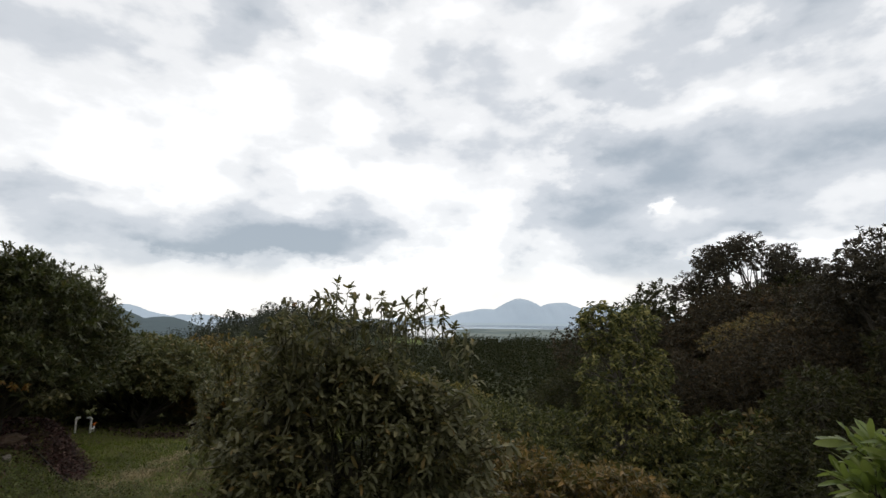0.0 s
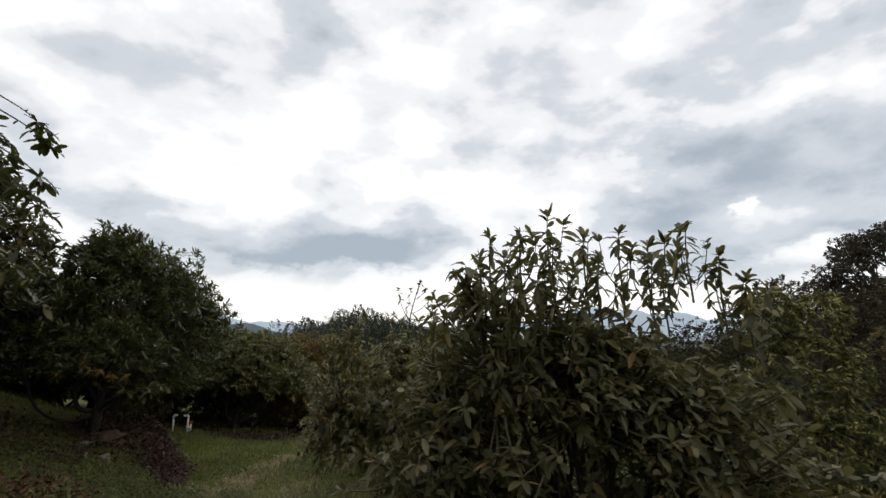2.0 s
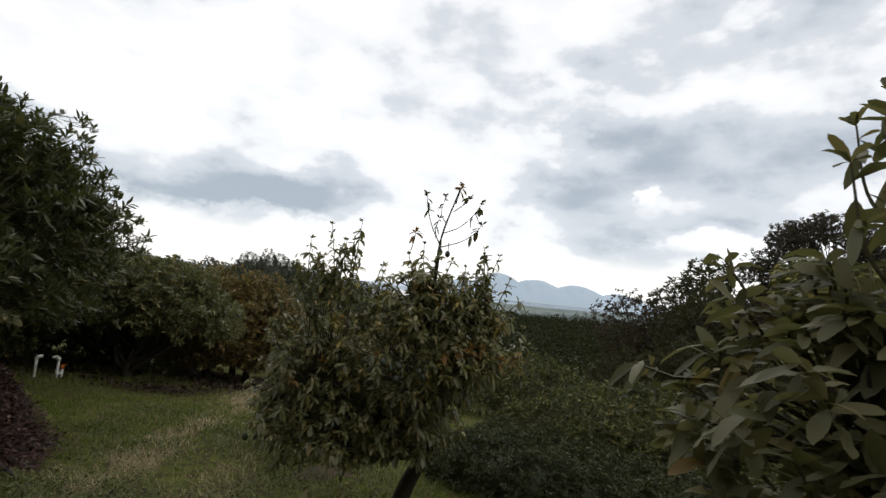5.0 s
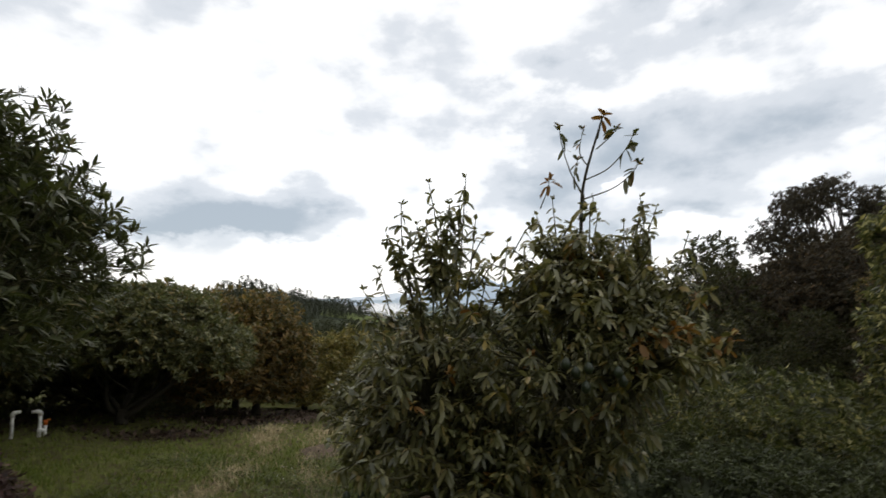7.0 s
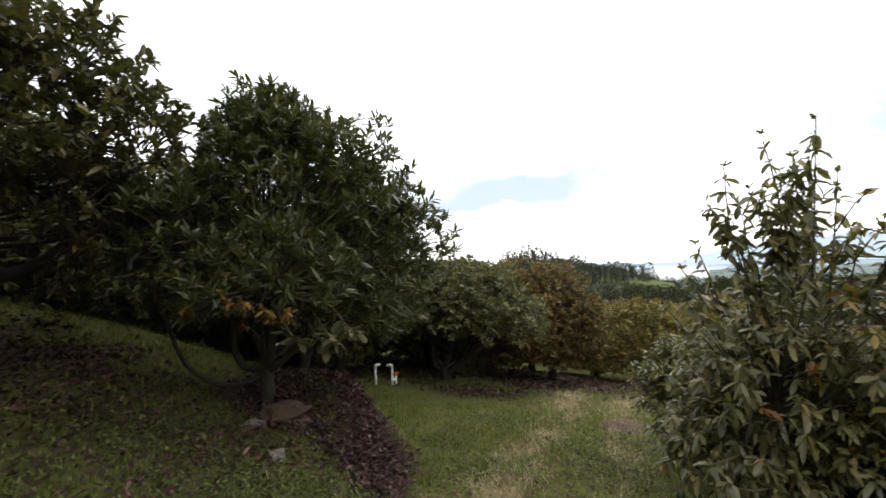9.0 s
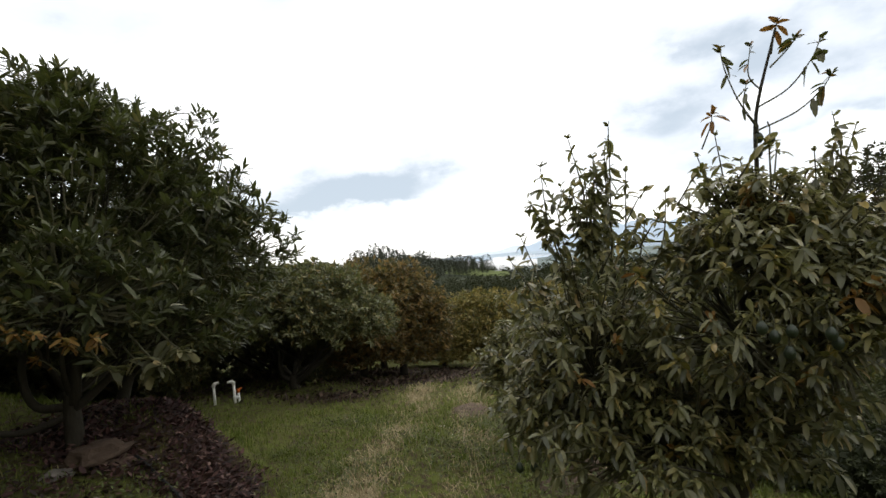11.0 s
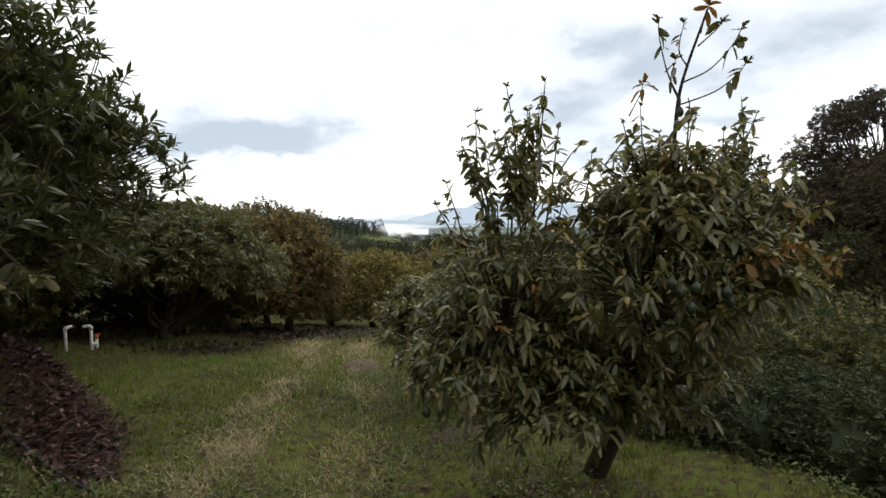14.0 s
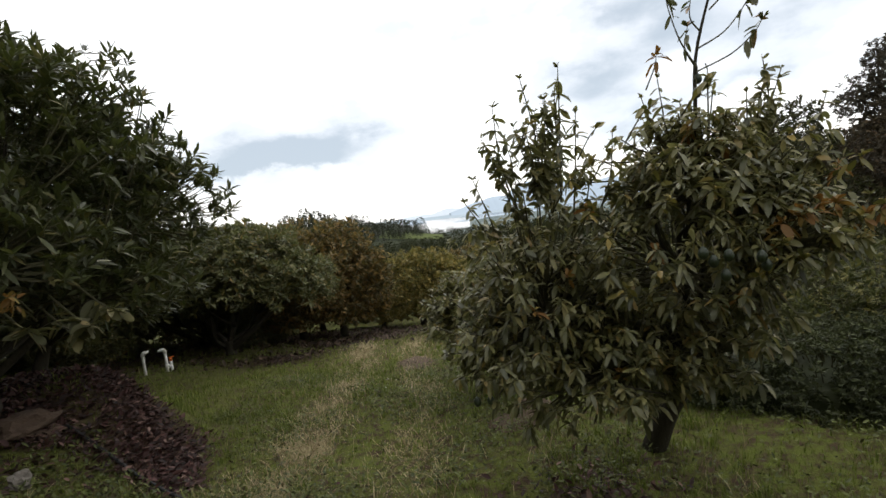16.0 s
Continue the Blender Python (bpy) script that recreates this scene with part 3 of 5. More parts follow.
left_range = ridge("backdrop_mountain_5", -1500, 1500, 0, [(0, 120, 420), (700, 90, 400), (-700, 60, 350)], -60, M_HAZY_HILLS, "hazy blue mountainside seen under the branches", 300, seed=5)
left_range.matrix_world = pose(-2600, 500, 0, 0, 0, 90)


def island(x, y, w, d, h, mat, label, seed):
    n, m = 26, 9
    verts, faces = [], []
    for j in range(m):
        for i in range(n):
            u, v = i / (n - 1) * 2 - 1, j / (m - 1) * 2 - 1
            r = u * u + v * v
            b = noise.fractal((u * 3 + seed, v * 3, 0.0), 1.0, 2.0, 3)
            verts.append((x + u * w, y + v * d, -80 + (h + 2) * max(0.0, 1 - r) ** 0.7 * (1 + 0.3 * b)))
    for j in range(m - 1):
        for i in range(n - 1):
            faces.append((j * n + i, j * n + i + 1, (j + 1) * n + i + 1, (j + 1) * n + i))
    return tagged(mesh_object("island", verts, faces, mat, smooth=True), label, "island", kind="structure")


# the islands take the same haze-tinted colour as the ranges
island(-150, 2980, 82, 60, 12, M_HAZY_HILLS, "small wooded island hill in the lake", 1)
island(150, 2450, 95, 40, 5, M_HAZY_HILLS, "low flat island in the lake", 5)
island(420, 2700, 260, 40, 4, M_HAZY_HILLS, "low flat spit of land in the lake", 9)

# ---------------------------------------------------------------- far woods


def clump_trees(name, spots, mat, label, seed, cards=60, pointed=0.0):
    """Distant trees of small leaf clumps: spots are rows of x, y, z, radius, height."""
    rng = np.random.default_rng(seed)
    base, way, size = [], [], []
    for x, y, z, r, h in spots:
        n = max(14, int(2.4 * cards * rng.uniform(0.8, 1.2)))
        u = rng.uniform(0.12, 1.0, n)
        wide = r * (np.sqrt(np.clip(1 - ((u - 0.5) / 0.55) ** 2, 0, 1)) * (1 - pointed) + pointed * (1.05 - u))
        a = rng.uniform(0, 2 * math.pi, n)
        q = np.sqrt(rng.uniform(0.35, 1, n))
        base.append(np.stack([x + wide * q * np.cos(a), y + wide * q * np.sin(a), z + u * h], 1))
        way.append(unit(np.stack([np.cos(a), np.sin(a), rng.uniform(-0.3, 0.9, n)], 1)))
        size.append(np.full(n, r) * rng.uniform(0.10, 0.26, n))
    base, way, size = np.concatenate(base), np.concatenate(way), np.concatenate(size)
    v, f = flat_leaf_mesh(base, way, size, size * 0.75, rng)
    return tagged(mesh_object(name, v, f, mat), label, "woods", kind="stuff")


def knoll_spots():
    rng = np.random.default_rng(4)
    out = []
    while len(out) < 900:
        x, y = rng.uniform(-210, 10), rng.uniform(140, 430)
        if height(x, y) - np.interp(y, SLOPE_Y, SLOPE_Z) > 3.0 and rng.random() < 0.9:
            h = rng.uniform(3.0, 6.5) if rng.random() < 0.9 else rng.uniform(7.5, 11.5)
            out.append((x, y, ground_z(x, y) - 0.4, h * rng.uniform(0.28, 0.45), h))
    return out


def valley_spots():
    rng = np.random.default_rng(9)
    out = []
    while len(out) < 2300:
        y = rng.uniform(26, 250) if rng.random() < 0.75 else rng.uniform(250, 900)
        x = y * rng.uniform(-0.32, 0.85)
        if 256 < y < 318 and -36 < x < 6:
            continue
        low = x < 0.07 * y
        if low and (y < 45 or 235 < y < 256):
            continue
        r = rng.uniform(1.0, 1.9) * (1 + y / 240) * (0.75 if low and y < 345 else 1.0)
        out.append((x, y, ground_z(x, y) - 0.3, r, r * rng.uniform(1.3, 1.9)))
    return out


clump_trees("knoll_forest", knoll_spots(), M_LEAF_PINE, "dark conifer wood on a rounded knoll", 11, 110, 0.45)
clump_trees("valley_woods", valley_spots(), M_LEAF_FAR, "dark green woods filling the valley", 12, 38)


def shore_spots():
    rng = np.random.default_rng(17)
    out = []
    for _ in range(330):
        x = rng.uniform(-330, 260)
        y = rng.uniform(380, 560)
        r = rng.uniform(2.5, 5.5)
        out.append((x, y, ground_z(x, y) - 0.5, r, r * rng.uniform(1.6, 2.6)))
    return out


clump_trees("lakeside_woods", shore_spots(), M_LEAF_FAR, "dark line of trees before the lake", 13, 40)


def build_field():
    xs, ys = np.linspace(-34, 3, 30), np.linspace(262, 306, 8)
    verts = [(x, y, ground_z(x, y) + (0.7 if 0 < i < 29 and 0 < j < 7 else -2.5)) for j, y in enumerate(ys) for i, x in enumerate(xs)]
    faces = [(j * 30 + i, j * 30 + i + 1, (j + 1) * 30 + i + 1, (j + 1) * 30 + i) for j in range(7) for i in range(29)]
    tagged(mesh_object("pasture", verts, faces, M_FIELD, smooth=True), "bright green pasture in the valley", "field", kind="structure")


build_field()

# ---------------------------------------------------------------- orchard trees


def limb_path(a, b, rng, sag=0.12):
    a, b = np.asarray(a, float), np.asarray(b, float)
    m = a + (b - a) * 0.45 + np.array((*rng.normal(0, 0.06, 2), -sag * np.linalg.norm(b - a)))
    return bend([a, m, b], 5)


def tree(name, at, label, lobes, tips, leaf, mat, seed, fork=0.55, thick=0.07, category="tree", group="", count=(7, 11), bark=None,
         droop=(0.0, 0.4), fold=0.3, limbs=(), spread=(0.4, 1.6), inner=0.55, singles=0, single_box=None, low=-0.75, sink=0.25, cheap=False, lean=(0, 0), wide=0.38, core=0.0, lift=0.6, fine=False, sprigs=0):
    """A tree: lobes in coordinates about its base; limbs: extra paths. Returns the thing."""
    rng = np.random.default_rng(seed)
    bark = bark or M_BARK
    top = thing(name, at, label, category, group)
    crotch = np.array((lean[0], lean[1], fork))
    path = bend([(0, 0, -0.12), (lean[0] * 0.45, lean[1] * 0.45, fork * 0.5), crotch], 5)
    v, f = tube(path, np.linspace(thick * 1.35, thick * 0.9, len(path)), 9)
    mesh_object("trunk", v, f, bark, top, smooth=True)
    for c, r in lobes:
        c, r = np.array(c, float), np.array(r, float)
        end = c + np.array((0, 0, 0.35 * r[2]))
        p = limb_path(crotch - (0, 0, 0.05), end, rng, 0.1)
        pieces = [tube(p, np.linspace(thick * 0.5, thick * 0.12, len(p)), 6)]
        for _ in range(5):
            s = p[rng.integers(len(p) // 3, len(p))]
            d = unit(rng.normal(0, 1, 3))
            d[2] = abs(d[2]) * 0.6
            q = limb_path(s, c + d * r * 0.82, rng, 0.05)
            pieces.append(tube(q, np.linspace(thick * 0.25, thick * 0.06, len(q)), 4))
        mesh_object("limb", *joined(pieces), bark, top, smooth=True)
    for path, r0, r1 in limbs:
        p = bend(path, 6)
        mesh_object("limb", *tube(p, np.linspace(r0, r1, len(p)), 7), bark, top, smooth=True)
    t, a = shell(lobes, tips, rng, inner, low, lift)
    if sprigs:
        pick = np.argsort(-np.array([min(np.linalg.norm((p - np.array(c)) / np.array(r)) for c, r in lobes) for p in t]) + rng.normal(0, 0.08, len(t)))[:sprigs]
        out = unit(a[pick] + rng.normal(0, 0.35, (len(pick), 3)))
        t, a = np.vstack([t, t[pick] + out * rng.uniform(0.06, 0.20, (len(pick), 1))]), np.vstack([a, out])
    twigs = mesh_object("twig_mass", *joined(twig_tubes(t[::2 if cheap else 1], a[::2 if cheap else 1], lobes, rng, 0.3, 0.005 + thick * 0.02)), M_TWIG if bark is M_BARK else bark, top)
    twigs["kind"] = "stuff"
    if core:
        for c, r in lobes:
            bm = bmesh.new()
            bmesh.ops.create_icosphere(bm, subdivisions=3, radius=1)
            for q in bm.verts:
                k = noise.fractal(q.co * 2.2 + Vector((seed, 0, 0)), 1.0, 2.0, 3)
                q.co = Vector([c[i] + q.co[i] * r[i] * core * (1 + 0.12 * k) for i in range(3)])
            me = bpy.data.meshes.new("inner_foliage")
            bm.to_mesh(me)
            bm.free()
            me.materials.append(mat)
            new("inner_foliage", me).parent = top
    base, way = whorls(t, a, count, leaf * 0.7, rng, spread, sink)
    length = leaf * rng.uniform(0.6, 1.15, len(base))
    if cheap:
        v, f = flat_leaf_mesh(base, way, length, length * rng.uniform(0.34, 0.5, len(base)), rng)
        mesh_object("crown", v, f, mat, top)
        return top
    chosen = np.zeros(len(base), bool)
    if singles:
        fit = np.nonzero(np.all((base >= single_box[0]) & (base <= single_box[1]), 1))[0]
        chosen[rng.permutation(fit)[:singles]] = True
    k = ~chosen
    v, f = (fine_leaf_mesh if fine else leaf_mesh)(base[k], way[k], length[k], length[k] * rng.uniform(wide - 0.06, wide + 0.06, k.sum()), rng.uniform(*droop, k.sum()), fold, rng)
    crown = mesh_object("crown", v, f, mat, top, smooth=True)
    crown["kind"] = "stuff"
    if singles:
        shapes = []
        for s in range(4):
            v, f = fine_leaf_mesh(np.zeros((1, 3)), np.array([[1.0, 0, 0]]), np.array([1.0]), np.array([0.34 + 0.03 * s]), np.array([0.12 + 0.12 * s]), fold, rng)
            me = bpy.data.meshes.new("leaf")
            me.from_pydata(v.tolist(), [], f)
            me.materials.append(mat)
            me.shade_smooth()
            shapes.append(me)
        for i in np.nonzero(chosen)[0]:
            ob = new("leaf", shapes[i % 4])
            ob.parent = top
            turn = Vector(way[i]).to_track_quat("X", "Z").to_matrix().to_4x4()
            ob.matrix_basis = Matrix.Translation(base[i]) @ turn @ Matrix.Rotation(rng.normal(0, 0.5), 4, "X") @ Matrix.Scale(length[i], 4)
    return top


def shoot(name, parent, path, radius, leaves, leaf, mat, seed, label="", along=0.28, tuft=False, hang=0, tip=0.68, wide=0.38):
    """A shoot with leaves towards its end: upright in a tuft at the tip, hanging lower down."""
    rng = np.random.default_rng(seed)
    p = bend(path, 5)
    ob = mesh_object(name, *tube(p, np.linspace(radius, radius * 0.4, len(p)), 5), M_TWIG, parent, label)
    k = max(2, leaves)
    back = np.abs(rng.normal(0, along, k))
    if tuft:
        back[: min(6, k)] = rng.uniform(0, 0.07, min(6, k))
    back = np.concatenate([back, rng.uniform(0.1, 0.5, hang)])
    k += hang
    i = np.clip(((len(p) - 1) * (1 - back)).round().astype(int), 1, len(p) - 1)
    rise = np.where(back < 0.08, rng.uniform(0.3, 2.0, k), rng.normal(-0.35, 0.6, k))
    rise[k - hang:] = -2.5
    a = rng.uniform(0, 2 * math.pi, k)
    way = unit(np.stack([np.cos(a), np.sin(a), rise], 1))
    length = leaf * rng.uniform(0.6, 1.15, k) * np.where(back < 0.08, tip, 1.0)
    v, f = fine_leaf_mesh(p[i], way, length, length * wide * rng.uniform(0.8, 1.2, k), rng.uniform(0.0, 0.5, k), 0.35, rng)
    mesh_object("shoot_leaves", v, f, mat, ob, smooth=True)
    return ob


def fruit_at(parent, x, y, z, s=0.036):
    """An avocado hanging on a short stalk."""
    bm = bmesh.new()
    bmesh.ops.create_uvsphere(bm, u_segments=10, v_segments=8, radius=s)
    for q in bm.verts:
        q.co.x *= 0.82 * (1 - 0.25 * max(0.0, q.co.z / s))
        q.co.y *= 0.82 * (1 - 0.25 * max(0.0, q.co.z / s))
        q.co.z *= 1.08
    me = bpy.data.meshes.new("fruit")
    bm.to_mesh(me)
    bm.free()
    me.materials.append(M_FRUIT)
    me.shade_smooth()
    ob = new("fruit", me)
    ob.parent = parent
    ob.location = (x, y, z)
    mesh_object("stalk", *tube([(0, 0, s), (0.004, 0.003, s * 2.2), (0, 0.01, s * 3.4)], [0.003, 0.003, 0.003], 4), M_TWIG, ob)


def grown(rows, s):
    return [(tuple(s * v for v in c), tuple(s * v for v in r)) for c, r in rows]


def rel(at, rows):
    return [((c[0] - at[0], c[1] - at[1], c[2] - at[2]), r) for c, r in rows]


# the tree beside the track that the walk ends at
b_at = (1.84, 1.38, ground_z(1.84, 1.38))
tree_b = tree("avocado_tree", b_at, "young olive-green avocado tree with a tall bare leader and hanging fruit", rel(b_at, [
    ((1.86, 0.76, 1.58), (0.52, 0.54, 0.58)), ((1.16, 0.90, 1.38), (0.46, 0.46, 0.46)), ((2.20, 0.52, 1.70), (0.34, 0.36, 0.28)),
    ((1.40, 0.68, 1.10), (0.48, 0.40, 0.28)), ((1.78, 0.74, 1.12), (0.38, 0.36, 0.26)), ((2.32, 0.72, 1.92), (0.20, 0.20, 0.26)), ((1.92, 0.66, 2.06), (0.32, 0.28, 0.28)), ((0.98, 1.15, 1.20), (0.34, 0.40, 0.34))]),
    1950, 0.064, M_LEAF_B, 21, fork=0.60, thick=0.060, singles=295, single_box=((-1.6, -1.6, 0.3), (1.2, -0.35, 2.2)), lean=(0.28, -0.22), group="orchard avocado trees", wide=0.36, count=(7, 12), spread=(0.5, 1.6), sink=0.30, droop=(0.15, 0.8), inner=0.5, fine=True, sprigs=130)
# the strong leader, its side shoots and the young orange tips
lead = bend([(0.08, -0.60, 1.7), (0.12, -0.68, 2.0), (0.14, -0.70, 2.32), (0.24, -0.74, 2.69)], 6)
leader = mesh_object("leader_shoot", *tube(lead, np.linspace(0.013, 0.005, len(lead)), 6), M_BARK, tree_b, "tall bare leading shoot")
for k, (path, n, hang) in enumerate([
        ([(0.24, -0.55, 2.41), (0.17, -0.56, 2.53), (0.12, -0.57, 2.68), (0.11, -0.57, 2.77)], 8, 2),
        ([(0.26, -0.55, 2.49), (0.38, -0.57, 2.55), (0.48, -0.58, 2.66), (0.53, -0.58, 2.75)], 8, 2),
        ([(0.24, -0.55, 2.38), (0.40, -0.58, 2.44), (0.50, -0.60, 2.52), (0.54, -0.61, 2.58)], 10, 5),
        ([(0.28, -0.55, 2.56), (0.23, -0.55, 2.64), (0.25, -0.55, 2.77)], 9, 0),
        ([(0.32, -0.56, 2.66), (0.40, -0.56, 2.73), (0.44, -0.57, 2.78)], 9, 0),
        ([(0.24, -0.55, 2.40), (0.20, -0.54, 2.50), (0.22, -0.54, 2.60)], 5, 2),
        ([(0.33, -0.56, 2.72), (0.35, -0.56, 2.80), (0.37, -0.56, 2.86)], 12, 0)]):
    path = [(u - 0.11, v - 0.16, w - 0.14) for u, v, w in path]
    shoot("side_shoot", tree_b, path, 0.0045, n + 3, 0.07, M_LEAF_NEW if k == 6 else M_LEAF_TIP, 40 + k, tuft=True, hang=hang)
rng_b = np.random.default_rng(77)
# airy sprigs: tip x, y, z; how far the foot lies below; leaves
for x, z, long, n in [(-0.48, 2.44, 0.70, 26), (-0.70, 2.39, 0.66, 26), (-0.58, 2.28, 0.6, 30), (-0.85, 2.27, 0.6, 20), (-0.87, 2.05, 0.5, 18), (-0.98, 1.92, 0.45, 16), (-0.45, 2.18, 0.55, 24), (-0.62, 2.10, 0.5, 28),
                      (-0.72, 2.14, 0.5, 26), (-0.52, 2.0, 0.45, 26), (-0.27, 2.06, 0.45, 18), (-0.35, 1.92, 0.4, 20), (-1.05, 1.80, 0.4, 16), (-0.78, 1.95, 0.45, 24),
                      (0.02, 2.32, 0.5, 16), (-0.09, 2.22, 0.5, 16), (0.48, 2.32, 0.5, 22), (0.62, 2.28, 0.5, 18), (0.67, 2.10, 0.45, 20), (0.56, 2.16, 0.45, 24), (0.12, 2.18, 0.4, 22), (0.34, 2.16, 0.4, 22),
                      (0.42, 2.08, 0.4, 22), (0.0, 2.06, 0.4, 22), (0.22, 2.12, 0.4, 22), (-0.16, 1.98, 0.4, 20), (0.74, 1.92, 0.4, 18), (0.84, 1.74, 0.4, 18), (0.92, 1.60, 0.4, 16)]:
    x, y, z = x + 0.0, -0.55 + rng_b.normal(0, 0.10), z - 0.05
    foot = x + ((-0.6 - x) * 0.35 if x < -0.25 else (0.22 - x) * 0.3)
    for _ in range(2):
        side, drop = rng_b.normal(0, 0.07), rng_b.uniform(0.08, 0.3)
        shoot("side_shoot", tree_b, [((x + foot) / 2, y, z - 0.6 * long), ((x + foot) / 2 + side * 0.6, y + 0.3 * side, z - 0.4 * long - 0.5 * drop), (x + side, y + side, z - drop)], 0.004, int(1.3 * n), 0.066, M_LEAF_B, int(900 + 1000 * z + 370 * x + 50 * side), along=0.45, tuft=False)
    shoot("side_shoot", tree_b, [(foot, y + 0.04, z - long), ((x + foot) / 2 + rng_b.normal(0, 0.02), y, z - 0.5 * long), (x, y, z)], 0.006, int(1.8 * n), 0.066, M_LEAF_B, int(500 + 100 * z + 37 * x), along=0.45, tuft=True, tip=0.6)
for x, y, z in [(0.20, -0.62, 2.26), (0.26, -0.60, 2.25), (0.18, -0.64, 2.19), (-0.12, -1.15, 1.47), (-0.07, -1.13, 1.43), (-0.02, -1.15, 1.45), (0.11, -1.15, 1.43), (0.14, -1.13, 1.39), (-0.03, -1.14, 1.37), (-1.05, -0.65, 0.78), (-0.98, -0.63, 0.77)]:
    fruit_at(tree_b, x - 0.06, y - 0.08, z + (-0.03 if z < 2 else -0.05), 0.025)
for k, (x, y, z, n) in enumerate([(0.38, -1.12, 1.58, 14), (0.22, -1.12, 1.52, 12), (0.46, -1.1, 1.57, 14), (0.72, -1.06, 1.54, 12), (0.30, -1.12, 1.55, 12), (0.60, -1.08, 1.50, 12), (-0.06, -0.72, 2.34, 10), (0.0, -0.85, 1.96, 9), (0.12, -0.9, 1.88, 8), (-0.24, -0.95, 1.44, 9), (-0.80, -0.90, 1.22, 8), (-0.45, -0.95, 0.90, 9), (-0.52, -0.9, 1.66, 6), (0.6, -0.95, 1.72, 8), (-0.62, -0.85, 1.35, 7), (0.05, -1.05, 1.2, 7)]):
    shoot("orange_flush", tree_b, [(x - 0.02, y + 0.1, z - 0.14), (x, y + 0.03, z - 0.05), (x, y, z)], 0.004, n + 3, 0.068, M_LEAF_NEW, 60 + k, "flush of orange young leaves", tuft=True)

rng_y = np.random.default_rng(88)
for k in range(26):
    x, z = rng_y.uniform(-0.75, 0.72), rng_y.uniform(1.25, 2.15)
    y = -0.98 - 0.22 * math.cos(2.0 * (x - 0.1)) + 0.25 * max(0.0, z - 1.6)
    shoot("young_spray", tree_b, [(x - 0.03, y + 0.16, z - 0.12), (x, y + 0.05, z - 0.03), (x + 0.02, y, z)], 0.004, 11, 0.062, M_LEAF_GOLD, 700 + k, "spray of yellow-green young leaves", tuft=True, tip=0.8)

# the leafy tree passed first
a_at = (3.35, -2.40, ground_z(3.35, -2.40))
tree_a = tree("avocado_tree", a_at, "broad-leaved green avocado tree with upright leaf rosettes", rel(a_at, [
    ((3.38, -2.25, 1.75), (0.92, 0.66, 0.74)), ((2.92, -2.50, 2.36), (0.30, 0.28, 0.38)), ((3.25, -2.38, 2.34), (0.36, 0.34, 0.38)), ((3.86, -2.28, 2.06), (0.44, 0.38, 0.30)), ((2.74, -2.05, 2.06), (0.40, 0.36, 0.36)), ((2.62, -2.25, 1.70), (0.34, 0.32, 0.36)), ((3.62, -2.30, 2.22), (0.38, 0.34, 0.34)),
    ((2.86, -2.32, 1.50), (0.55, 0.50, 0.50)), ((4.05, -2.20, 1.70), (0.60, 0.56, 0.60)), ((3.42, -2.42, 1.15), (0.80, 0.56, 0.40)), ((3.35, -2.45, 2.2), (0.3, 0.3, 0.3))]),
    2050, 0.086, M_LEAF_A, 22, fork=0.5, thick=0.06, singles=260, single_box=((-1.5, -1.3, 0.4), (0.6, 0.3, 2.8)), lean=(0.0, 0.1), group="orchard avocado trees", wide=0.36, spread=(0.4, 1.6), sink=0.30, droop=(0.0, 0.55), lift=0.8, inner=0.45, fine=True, sprigs=90)
for k, (x, y, z) in enumerate([(-0.43, -0.33, 2.56), (-0.36, -0.38, 2.46), (-0.12, -0.2, 2.55), (0.25, 0.0, 2.64), (0.60, 0.02, 2.68), (0.45, -0.1, 2.6), (-0.3, -0.3, 2.25), (0.95, 0.1, 2.3), (-0.62, 0.3, 2.36), (-0.75, 0.15, 2.2), (-0.5, 0.25, 2.42), (0.05, -0.1, 2.6), (-0.27, 0.0, 2.64), (-0.12, 0.02, 2.74), (0.75, 0.0, 2.52), (0.35, -0.15, 2.55), (-0.2, -0.25, 2.4), (0.15, 0.05, 2.48), (0.5, 0.1, 2.5), (0.85, -0.05, 2.4), (-0.4, -0.2, 2.35)]):
    z -= 0.13
    shoot("top_rosette", tree_a, [(x + 0.02, y, z - 0.4), (x, y + 0.01, z - 0.15), (x, y, z)], 0.006, 24, 0.094, M_LEAF_A, 80 + k, along=0.35, tuft=True, tip=0.85, wide=0.29)
    for q in range(3):
        u, w, d = 0.10 * math.cos(2.1 * q + k), 0.10 * math.sin(2.1 * q + k), 0.04 + 0.05 * q
        shoot("top_rosette", tree_a, [(x, y, z - 0.3), (x + 0.7 * u, y + 0.7 * w, z - 0.16 - d), (x + u, y + w, z - d)], 0.005, 13, 0.088, M_LEAF_A, 300 + 3 * k + q, along=0.35, tuft=True, tip=0.85, wide=0.29)

